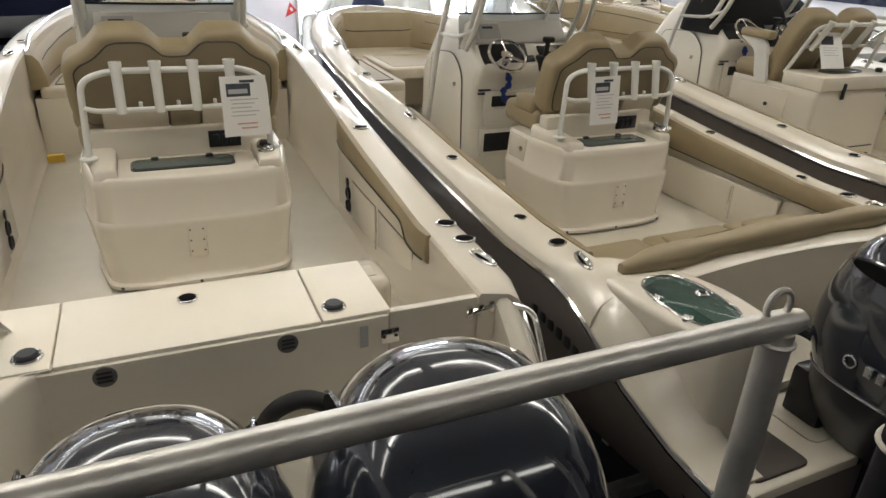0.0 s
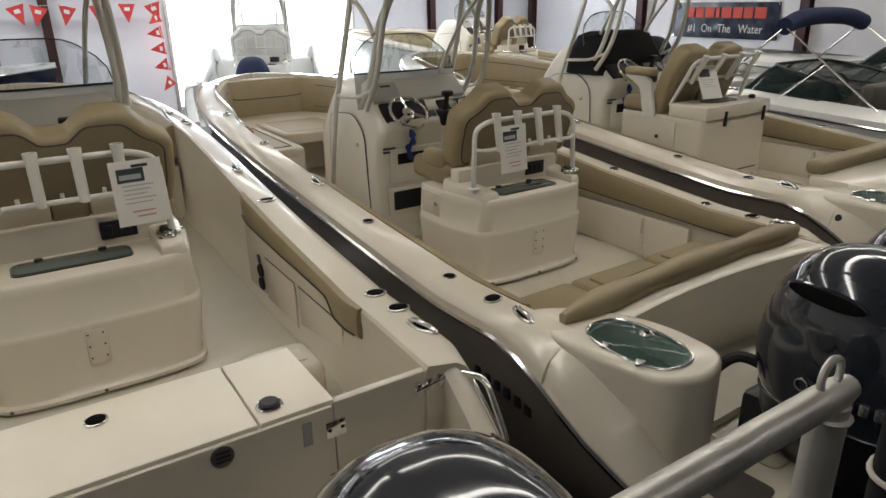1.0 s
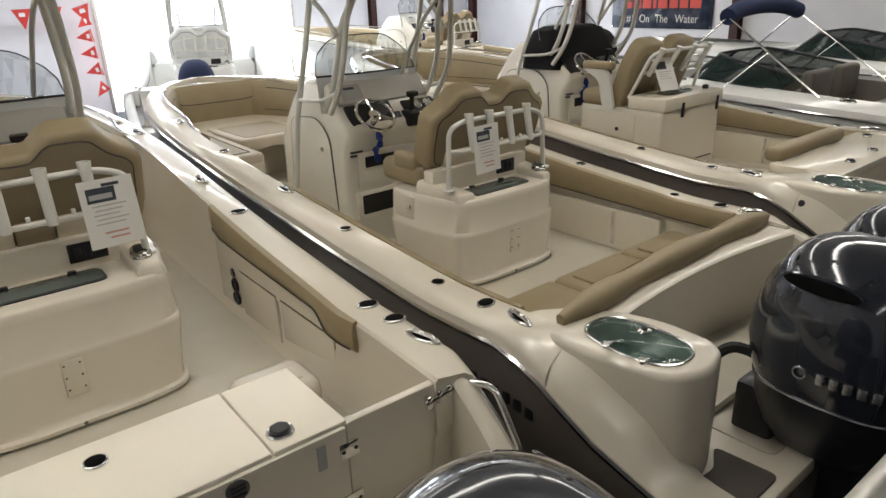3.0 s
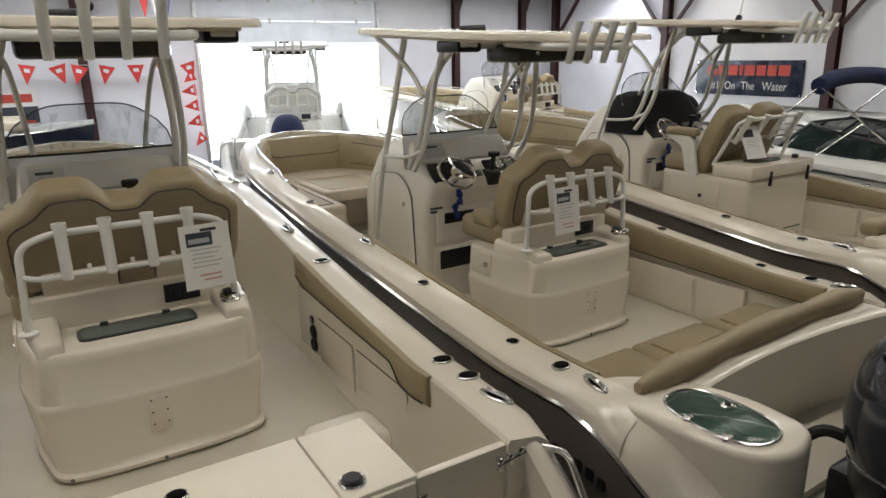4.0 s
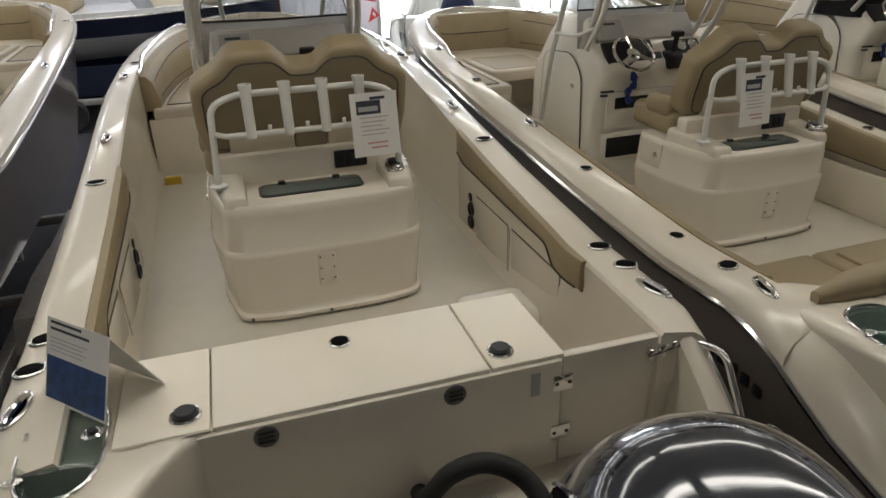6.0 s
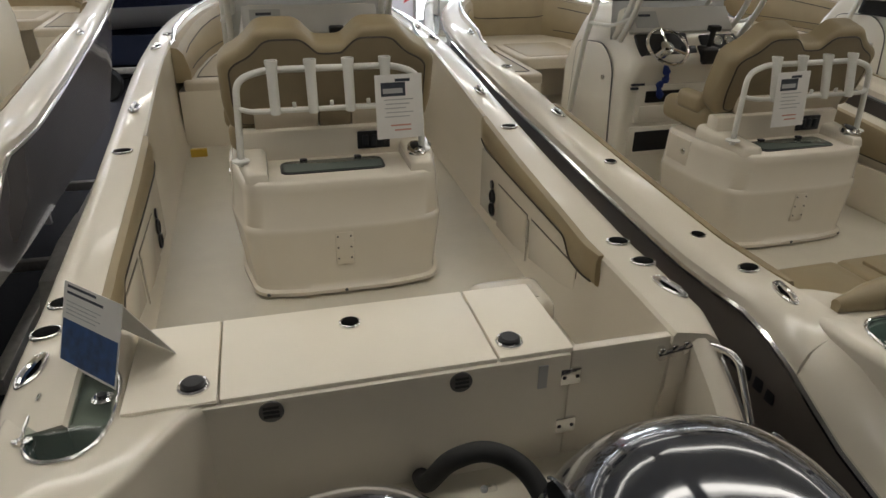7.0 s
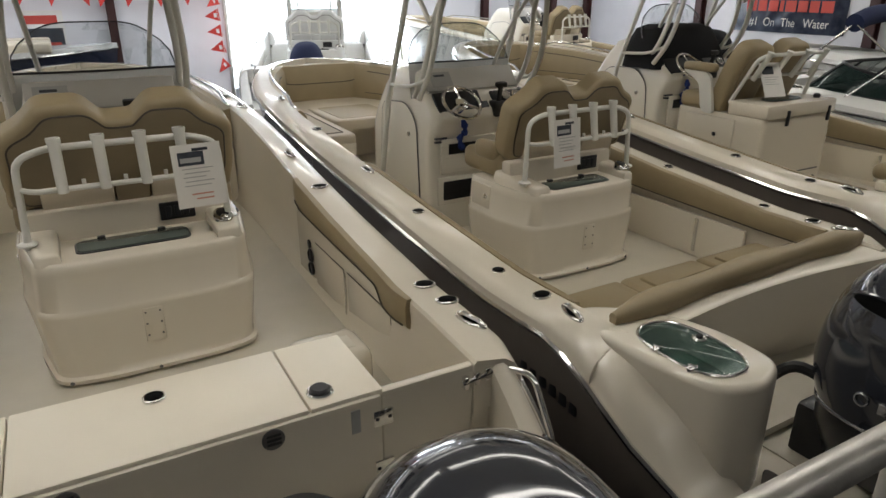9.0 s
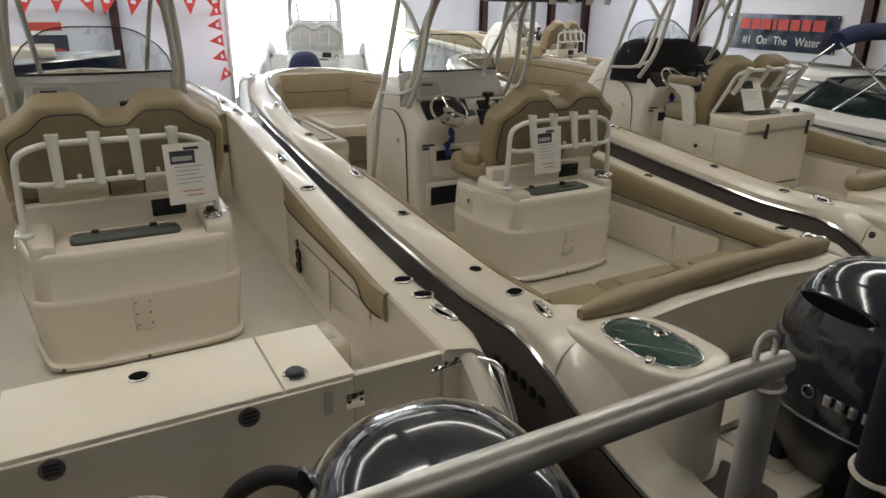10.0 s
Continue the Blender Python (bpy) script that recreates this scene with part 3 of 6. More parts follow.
    for xa, xb, m in ((-0.42, -0.075, VINYL_LIGHT), (-0.068, 0.105, VINYL_DARK), (0.112, 0.42, VINYL_LIGHT)):
        part("lumbar_pad", turned(box(xa, xb, 0.325, 0.465, 0.045, 0.10, 0.012), lean @ UPRIGHT), m, br)
    # rod rack
    fw = 0.465
    path = rounded([(ox - fw - 0.02, oy + 0.13, 0.20), (ox - fw, oy + 0.14, 0.64), (ox - fw + 0.13, oy + 0.15, 0.685), (ox + fw - 0.13, oy + 0.15, 0.685), (ox + fw, oy + 0.14, 0.64), (ox + fw + 0.02, oy + 0.13, 0.20)], 0.12, 5)
    part("rack_frame", tube(path, 0.018, 10), POWDER, body, "white powder-coated rod rack")
    cross = rounded([(ox - fw, oy + 0.135, 0.50), (ox - fw + 0.06, oy + 0.095, 0.49), (ox + fw - 0.06, oy + 0.095, 0.49), (ox + fw, oy + 0.135, 0.50)], 0.05, 4)
    part("rack_bar", tube(cross, 0.014, 8), POWDER, body)
    for s in (-1, 1):
        part("rack_foot", turned(lathe([(0.045, 0), (0.045, 0.01), (0.025, 0.018)], 14), pose(ox + s * (fw + 0.02), oy + 0.13, 0.222)), POWDER, body)
    for k in range(4):
        x = ox - 0.285 + k * 0.19
        bm = loft([[(x + r * math.cos(a), oy + y + r * math.sin(a), z) for a in (2 * math.pi * i / 14 for i in range(14))]
                   for z, y, r in ((0.475, 0.085, 0.024), (0.50, 0.088, 0.026), (0.70, 0.125, 0.027), (0.715, 0.128, 0.032), (0.735, 0.131, 0.033), (0.735, 0.131, 0.026), (0.62, 0.112, 0.023))])
        part("rod_tube", bm, POWDER, body)
        if k < 3:
            part("rack_clip", box(x + 0.086, x + 0.106, oy + 0.092, oy + 0.108, 0.50, 0.53, 0.004), POWDER, body)
    if sheet is not None:
        m = pose(ox + sheet, oy + 0.052, 0.49, 90 - 6, 0, 3)
        sh = part("price_sheet", turned(box(-0.125, 0.125, -0.165, 0.165, -0.0015, 0.0015), m), PAPER, body, "printed sales sheet with a small photo")
        part("photo", turned(box(-0.095, 0.035, 0.055, 0.125, 0.002, 0.0026), m), INK_DARK, sh)
        part("photo_tone", turned(box(-0.085, 0.02, 0.07, 0.095, 0.0028, 0.0032), m), INK_GREY, sh)
        part("heading_bar", turned(box(-0.02, 0.06, 0.128, 0.143, 0.002, 0.0026), m), INK_DARK, sh)
        for k in range(5):
            part("text_bar", turned(box(-0.08 + 0.008 * (k % 2), 0.075 - 0.02 * (k % 3), 0.035 - k * 0.022, 0.040 - k * 0.022, 0.002, 0.0025), m), INK_GREY, sh)
        for k in range(2):
            part("price_bar", turned(box(-0.05 + 0.02 * k, 0.06, -0.10 - k * 0.025, -0.092 - k * 0.025, 0.002, 0.0025), m), INK_SALMON, sh)
    for ch in body.children:
        if up and not ch.name.startswith(("access_plate", "screw")):
            ch.location.z = up
    return body


def tackle_seat(boat, ox, oy):
    """Boxy tackle centre carrying two bucket seats and a splayed rod rack."""
    def ring(z, k, ya=0.0, yb=0.98):
        return [(ox + q.x, oy + q.y, z) for q in rounded([(-0.50 * k, yb, 0), (-0.50 * k, ya, 0), (0.50 * k, ya, 0), (0.50 * k, yb, 0)], 0.05, 4, True)]
    body = part("leaning_post", loft([ring(SOLE, 1.02), ring(-0.2, 1.01), ring(0.20, 1.0), ring(0.25, 1.0), ring(0.265, 0.985, 0.01)]), GEL, boat, "cream moulded tackle centre with bucket seats", sharp=50)
    part("work_top", box(ox - 0.505, ox + 0.505, oy - 0.02, oy + 0.40, 0.262, 0.39, 0.02), GEL, body)
    part("sink_recess", slab(oval(ox - 0.02, oy + 0.20, 0.24, 0.10, 24, 3.0), 0.36, 0.394), BLACK, body)
    part("sink_lid", slab(oval(ox - 0.02, oy + 0.20, 0.23, 0.09, 24, 3.0), 0.395, 0.401, 0.002), material_cache("sink_glass"), body, "smoky acrylic lid")
    part("drink_knob", turned(lathe([(0.03, 0), (0.032, 0.03), (0.02, 0.04)], 12), pose(ox + 0.36, oy + 0.10, 0.39)), BLACK, body)
    for x in (-0.21, 0.40):
        part("strap_latch", box(ox + x - 0.018, ox + x + 0.018, oy - 0.032, oy - 0.012, 0.19, 0.33, 0.006), BLACK, body)
    part("drawer_seam", box(ox - 0.30, ox + 0.42, oy - 0.006, oy + 0.01, -0.275, -0.262), VENT_GREY, body)
    part("drawer_latch", turned(lathe([(0.025, 0), (0.022, 0.012), (0.008, 0.016)], 10), pose(ox + 0.37, oy - 0.004, -0.36, 90)), BLACK, body)
    part("side_vent", box(ox + 0.485, ox + 0.515, oy + 0.02, oy + 0.10, -0.02, 0.10, 0.006), ALU, body)
    for s in (-1, 1):
        part("side_hatch", box(ox + s * 0.505 - 0.01, ox + s * 0.505 + 0.01, oy + 0.30, oy + 0.86, -0.12, 0.22, 0.006), GEL, body)
        part("hatch_knob", turned(lathe([(0.02, 0), (0.018, 0.01), (0.008, 0.014)], 10), pose(ox + s * 0.515, oy + 0.50, 0.06, 0, 90 * s)), BLACK, body)
        part("seat_bracket", turned(slab([(q.x, q.y) for q in rounded([(0.52, 0.24, 0), (0.66, 0.26, 0), (0.72, 0.52, 0), (0.92, 0.62, 0), (0.90, 0.70, 0), (0.60, 0.60, 0)], 0.05, 3, True)], -0.02, 0.02, 0.006), Matrix.Translation((ox + s * 0.54, oy, 0)) @ Matrix(((0, 0, 1, 0), (1, 0, 0, 0), (0, 1, 0, 0), (0, 0, 0, 1)))), POWDER, body, "white moulded arm bracket")
        part("armrest", box(ox + s * 0.53 - 0.05, ox + s * 0.53 + 0.05, oy + 0.56, oy + 0.92, 0.62, 0.70, 0.03, 3), VINYL, body)
        cx = ox + s * 0.265
        part("seat_cushion", box(cx - 0.24, cx + 0.24, oy + 0.50, oy + 0.98, 0.26, 0.42, 0.06, 4), VINYL, body)
        lean = Matrix.Translation((cx, oy + 0.54, 0.30)) @ Matrix.Rotation(radians(20), 4, "X") @ Matrix.Translation((0, 0, -0.30))
        outl = [(q.x, q.y) for q in rounded([(-0.23, 0.24, 0), (0.23, 0.24, 0), (0.25, 0.70, 0), (0.18, 0.92, 0), (-0.18, 0.92, 0), (-0.25, 0.70, 0)], 0.10, 5, True)]
        bk = part("backrest", turned(slab(outl, -0.10, 0.05, 0.045, seg=4), lean @ UPRIGHT), VINYL, body, "tan vinyl bucket seat back", sharp=60)
        part("back_pocket", turned(slab([(x * 0.72, 0.60 + (z - 0.60) * 0.7) for x, z in outl], 0.04, 0.062, 0.008), lean @ UPRIGHT), VINYL_DARK, bk)
    fw = 0.46
    path = rounded([(ox - fw, oy + 0.42, 0.36), (ox - fw, oy + 0.20, 0.76), (ox - fw + 0.06, oy + 0.15, 0.80), (ox + fw - 0.06, oy + 0.15, 0.80), (ox + fw, oy + 0.20, 0.76), (ox + fw, oy + 0.30, 0.38)], 0.10, 5)
    part("rack_frame", tube(path, 0.018, 10), POWDER, body, "white powder-coated rod rack")
    part("rack_bar", tube([(ox - fw, oy + 0.29, 0.60), (ox + fw, oy + 0.26, 0.60)], 0.014, 8), POWDER, body)
    for k in range(4):
        x = ox - 0.40 + k * 0.27
        part("rod_tube", tube([(x, oy + 0.26, 0.58), (x, oy + 0.13, 0.80), (x, oy + 0.12, 0.83)], [0.024, 0.026, 0.031], 14), POWDER, body)
    m = pose(ox - 0.27, oy + 0.16, 0.585, 62, 0, -12)
    sh = part("price_sheet", turned(box(-0.115, 0.115, -0.16, 0.16, -0.0015, 0.0015), m), PAPER, body, "printed sales sheet with a small photo")
    part("photo", turned(box(-0.095, 0.03, 0.05, 0.125, 0.002, 0.0026), m), INK_DARK, sh)
    for k in range(4):
        part("text_bar", turned(box(-0.08, 0.07 - 0.02 * (k % 3), 0.02 - k * 0.022, 0.025 - k * 0.022, 0.002, 0.0025), m), INK_GREY, sh)
    return body


_made = {}


def material_cache(name):
    if name not in _made:
        _made[name] = {"sink_glass": lambda: glass("sink_glass", (0.16, 0.19, 0.17), 0.08, 0.25)}[name]()
    return _made[name]


def console(boat, oy=3.02, cover=False):
    """Centre console with dash, wheel, throttle and windscreen."""
    w, h = 0.515, 0.80
    rings = []
    for z, ww, ya, yb in ((SOLE, w, oy, oy + 1.15), (SOLE + 0.1, w, oy, oy + 1.15), (0.30, w, oy + 0.01, oy + 1.12), (0.45, w * 0.98, oy - 0.06, oy + 1.05), (0.52, w * 0.97, oy - 0.04, oy + 1.0), (0.66, w * 0.93, oy + 0.14, oy + 0.92), (h, w * 0.88, oy + 0.28, oy + 0.8), (h + 0.03, w * 0.82, oy + 0.33, oy + 0.72)):
        rings.append([(p.x, p.y, z) for p in rounded([(-ww, ya, 0), (ww, ya, 0), (ww, yb, 0), (-ww, yb, 0)], 0.09, 4, True)])
    c = part("console", loft(rings), CONSOLE_GEL, boat, "ivory moulded centre console", sharp=50)
    arch = rounded([(oy + 0.16, SOLE + 0.12, 0), (oy + 0.95, SOLE + 0.12, 0), (oy + 0.86, 0.52, 0), (oy + 0.40, 0.56, 0), (oy + 0.22, 0.42, 0)], 0.12, 5, True)
    to_side = Matrix(((0, 0, -1, 0), (1, 0, 0, 0), (0, 1, 0, 0), (0, 0, 0, 1)))
    door = part("console_door", turned(slab([(q.x, q.y) for q in arch], w - 0.005, w + 0.012, 0.005), to_side), CONSOLE_GEL, c)
    part("door_gasket", turned(tube([(q.x, q.y, w + 0.006) for q in arch], 0.006, 6, closed=True), to_side), VENT_GREY, door)
    part("door_latch", turned(lathe([(0.022, 0), (0.02, 0.012), (0.008, 0.014)], 12), pose(-w - 0.01, oy + 0.34, 0.30, 0, -90)), CHROME, c)
    part("tray_frame", box(-0.44, 0.42, oy - 0.012, oy + 0.02, -0.27, -0.03, 0.01), CONSOLE_GEL, c)
    part("tray_recess", box(-0.40, 0.38, oy - 0.016, oy + 0.02, -0.24, -0.055, 0.02), BLACK, c)
    part("storage_frame", box(-0.41, 0.34, oy - 0.012, oy + 0.02, 0.0, 0.30, 0.01), CONSOLE_GEL, c)
    part("storage_lid", box(-0.38, 0.30, oy - 0.018, oy + 0.01, 0.03, 0.14, 0.008), CONSOLE_GEL, c)
    part("stereo_panel", box(-0.34, 0.0, oy - 0.018, oy + 0.02, 0.165, 0.255, 0.005), BLACK, c)
    face = pose(0, oy + 0.05, 0.575, 50)
    part("gauge_panel", turned(box(-0.44, 0.0, -0.10, 0.10, 0.0, 0.03, 0.008), face), BLACK, c)
    part("dash_panel", turned(box(-0.45, 0.45, 0.125, 0.335, -0.03, 0.010, 0.008), face), DASH_GREY, c, "plain grey dash panel")
    part("switch_row", turned(box(0.12, 0.44, -0.05, 0.08, 0.0, 0.025, 0.006), face), BLACK, c)
    # wheel
    wm = Matrix.Translation((-0.29, oy - 0.13, 0.61)) @ Matrix.Rotation(radians(42), 4, "X")
    wh = part("steering_wheel", turned(tube([(0.16 * math.cos(a), 0.16 * math.sin(a), 0) for a in (2 * math.pi * k / 28 for k in range(28))], 0.013, 8, closed=True), wm), CHROME, c)
    part("wheel_hub", turned(lathe([(0.03, -0.12), (0.05, -0.05), (0.055, 0.0), (0.03, 0.012)], 14), wm), CHROME, wh)
    for k in range(3):
        a = radians(90 + 120 * k)
        part("spoke", turned(tube([(0.04 * math.cos(a), 0.04 * math.sin(a), 0), (0.16 * math.cos(a), 0.16 * math.sin(a), 0)], 0.011, 6), wm), CHROME, wh)
    th = part("throttle", box(0.07, 0.21, oy - 0.09, oy + 0.08, 0.45, 0.58, 0.03, 3), BLACK, c)
    part("throttle_lever", turned(box(-0.02, 0.02, -0.015, 0.015, 0, 0.2, 0.01), pose(0.14, oy - 0.02, 0.53, 12)), BLACK, th)
    part("throttle_grip", turned(box(-0.05, 0.05, -0.025, 0.025, 0.17, 0.215, 0.012), pose(0.14, oy - 0.02, 0.53, 12)), BLACK, th)
    part("blue_tag", tube(smooth_path([(-0.24, oy - 0.07, 0.46), (-0.21, oy - 0.06, 0.36), (-0.25, oy - 0.04, 0.30), (-0.22, oy - 0.035, 0.20)], 4), [0.016 + 0.008 * (k % 3) for k in range(13)], 7), material_cache3("blue"), c, "blue cloth lanyard")
    for k in range(2):
        part("model_bar", box(-w + 0.05, -w + 0.16 - 0.02 * k, oy - 0.008, oy + 0.02, 0.30 - k * 0.03, 0.315 - k * 0.03), INK_DARK, c)
    # windscreen: frosted lower sheet, clear arched upper sheet
    def sheet_row(z, lean, half, arch=0.0):
        return [(half * u, oy + 0.27 + lean - 0.06 * u ** 4 + 0.10 * u * u, z - arch * u ** 4) for u in (-1 + k / 8 for k in range(17))]
    low = [sheet_row(0.60, 0.0, 0.52), sheet_row(0.75, 0.03, 0.515), sheet_row(0.88, 0.06, 0.505)]
    bm = loft(low, closed=False)
    bmesh.ops.solidify(bm, geom=bm.faces[:], thickness=0.006)
    ws = part("windscreen", bm, FROST, c, "grey tinted acrylic windscreen")
    part("screen_trim", tube([tuple(Vector(p) + Vector((0, 0, 0.004))) for p in low[-1]], 0.008, 6), BLACK, ws)
    high = [sheet_row(0.885, 0.062, 0.504), sheet_row(1.02, 0.10, 0.48, 0.03), sheet_row(1.14, 0.14, 0.43, 0.08), sheet_row(1.19, 0.16, 0.34, 0.06)]
    bm = loft(high, closed=False)
    bmesh.ops.solidify(bm, geom=bm.faces[:], thickness=0.005)
    up = part("upper_screen", bm, CLEAR, ws, "clear arched acrylic screen")
    edge = [r[0] for r in high] + high[-1][1:-1] + [r[-1] for r in high[::-1]]
    part("screen_edge", tube(edge, 0.005, 5), BLACK, ws)
    lb = part("screen_label", turned(box(-0.40, -0.20, 0.16, 0.30, 0.011, 0.0135), face), INK_GREY, c)
    part("label_bar", turned(box(-0.36, -0.26, 0.255, 0.275, 0.0137, 0.0155), face), INK_DARK, lb)
    for k in range(2):
        part("dash_gauge", turned(lathe([(0.045, 0), (0.045, 0.01), (0.036, 0.014), (0.034, 0.008)], 18), face @ Matrix.Translation((0.26 + 0.11 * k, 0.02, 0.026))), CHROME, c)
    part("radio_remote", turned(box(-0.08, 0.05, -0.08, -0.02, 0.028, 0.04, 0.006), face), COWL_LOW, c)
    if cover:
        rings = []
        for z, ww, ya, yb in ((0.56, 0.56, oy + 0.06, oy + 0.62), (0.8, 0.53, oy + 0.17, oy + 0.60), (0.95, 0.46, oy + 0.24, oy + 0.56), (0.99, 0.35, oy + 0.30, oy + 0.5)):
            rings.append([(p.x, p.y, z) for p in rounded([(-ww, ya, 0), (ww, ya, 0), (ww, yb, 0), (-ww, yb, 0)], 0.12, 4, True)])
        part("console_cover", loft(rings), FABRIC_BLACK, c, "black canvas console cover")
    return c


def t_top(boat, oy=1.78, ly=2.05, antenna=False, wide=0.82):
    """Hard top on bent pipe legs, rod holders along its aft edge; oy: aft edge, ly: where the legs stand."""
    out = [(p.x, p.y) for p in rounded([(-0.45, oy, 0), (0.45, oy, 0), (wide - 0.05, oy + 0.10, 0), (wide, oy + 0.35, 0), (wide, oy + 1.75, 0), (wide * 0.72, oy + 2.15, 0), (-wide * 0.72, oy + 2.15, 0), (-wide, oy + 1.75, 0), (-wide, oy + 0.35, 0), (-wide + 0.05, oy + 0.10, 0)], 0.2, 5, True)]
    slope = Matrix.Translation((0, oy, 1.62)) @ Matrix.Rotation(radians(3.2), 4, "X") @ Matrix.Translation((0, -oy, -1.62))
    top = part("hard_top", turned(slab(out, 1.605, 1.65, 0.02), slope), GEL, boat, "cream fibreglass hard top")
    part("roof_liner", turned(slab([(x * 0.9, oy + 0.12 + (y - oy) * 0.9) for x, y in out], 1.585, 1.606), slope), GEL_MATTE_LIT, top)
    part("aft_bar", tube(rounded([(-0.42, oy + 0.35, 1.60), (-0.40, oy + 0.0, 1.57), (-0.30, oy - 0.06, 1.565), (0.30, oy - 0.06, 1.565), (0.40, oy + 0.0, 1.57), (0.42, oy + 0.35, 1.60)], 0.10, 5), 0.025, 10), POWDER, top)
    for k in range(4):
        x = -0.235 + k * 0.157
        bm = loft([[(x + r * math.cos(a), oy + y + r * math.sin(a), z) for a in (2 * math.pi * i / 14 for i in range(14))]
                   for z, y, r in ((1.46, -0.055, 0.021), (1.48, -0.06, 0.024), (1.68, -0.135, 0.025), (1.70, -0.142, 0.030), (1.715, -0.146, 0.030), (1.715, -0.146, 0.024), (1.6, -0.105, 0.020))])
        part("rod_tube", bm, POWDER, top)
    eb = part("electronics_box", box(-0.36, 0.34, oy + 0.28, oy + 0.66, 1.47, 1.60, 0.03), material_cache2("box"), top, "dark acrylic electronics box")
    for x in (-0.20, 0.12):
        part("box_latch", turned(lathe([(0.018, 0), (0.016, 0.008), (0.006, 0.01)], 10), pose(x, oy + 0.282, 1.53, 90)), CHROME, eb)
    for s in (-1, 1):
        lamp = part("speaker_pod", box(s * 0.64 - 0.10, s * 0.64 + 0.10, oy + 0.45, oy + 0.72, 1.545, 1.625, 0.02), BLACK, top)
        part("speaker_lens", box(s * 0.65 - 0.07, s * 0.65 + 0.07, oy + 0.44, oy + 0.62, 1.575, 1.622, 0.01), POWDER, lamp)
        fore = [(s * 0.60, ly + 1.86, SOLE), (s * 0.59, ly + 1.62, 0.55), (s * 0.565, ly + 1.40, 1.15), (s * 0.54, ly + 1.24, 1.66)]
        part("leg", tube(fore, 0.024, 10), POWDER, top)
        for d in (0.0, 0.13):
            aft = smooth_path([(s * (0.535 - d * 0.2), ly + 1.16 + d, 0.62), (s * (0.535 - d * 0.2), ly + 1.02 + d, 0.80), (s * (0.53 - d * 0.2), ly + 0.93 + d, 1.0), (s * (0.50 - d * 0.3), ly + 0.86 + d * 0.8, 1.35), (s * (0.45 - d * 0.5), ly + 0.80 - 0.8 * d, 1.63)], 5)
            part("leg", tube(aft, 0.023, 10), POWDER, top)
        brace = smooth_path([(s * 0.53, ly + 0.98, 1.22), (s * 0.54, ly + 1.15, 1.40), (s * 0.58, ly + 1.40, 1.58), (s * 0.60, ly + 1.62, 1.70)], 5)
        part("brace", tube(brace, 0.020, 10), POWDER, top)
        hoop = smooth_path([(s * 0.47, ly + 0.62, 1.60), (s * 0.40, ly + 0.95, 1.42), (s * 0.36, ly + 1.25, 1.05), (s * 0.33, ly + 1.42, 0.72)], 5)
        part("brace", tube(hoop, 0.017, 8), POWDER, top)
        part("side_grip", tube(rounded([(s * 0.535, ly + 1.02, 0.80), (s * 0.585, ly + 1.2, 0.72), (s * 0.59, ly + 1.55, 0.70)], 0.1, 4), 0.015, 8), POWDER, top)
    part("cross_bar", tube([(-0.50, oy + 0.55, 1.585), (0.50, oy + 0.55, 1.585)], 0.019, 8), POWDER, top)
    if antenna:
        a = part("antenna_base", tube([(0.45, oy + 1.0, 1.68), (0.47, oy + 1.0, 1.76)], [0.04, 0.028], 10), BLACK, top)
        part("antenna_rod", tube([(0.47, oy + 1.0, 1.76), (0.50, oy + 0.98, 2.02)], 0.008, 6), ALU, a)
        part("antenna_tip", tube([(0.50, oy + 0.98, 2.02), (0.505, oy + 0.98, 2.08)], 0.028, 8), BLACK, a)
    else:
        h = part("roof_horn", tube([(-0.2, oy + 1.2, 1.73), (0.0, oy + 1.15, 1.73)], [0.02, 0.028], 10), BLACK, top)
        part("horn_foot", box(-0.06, -0.02, oy + 1.14, oy + 1.2, 1.68, 1.73, 0.006), BLACK, h)
    return top


def material_cache3(name):
    if name not in _made:
        _made[name] = material("blue_lanyard", (0.02, 0.045, 0.22), 0.8)
    return _made[name]


def material_cache2(name):
    if name not in _made:
        _made[name] = material("dark_smoked_acrylic", (0.055, 0.05, 0.045), 0.12, vary=0.2)
    return _made[name]


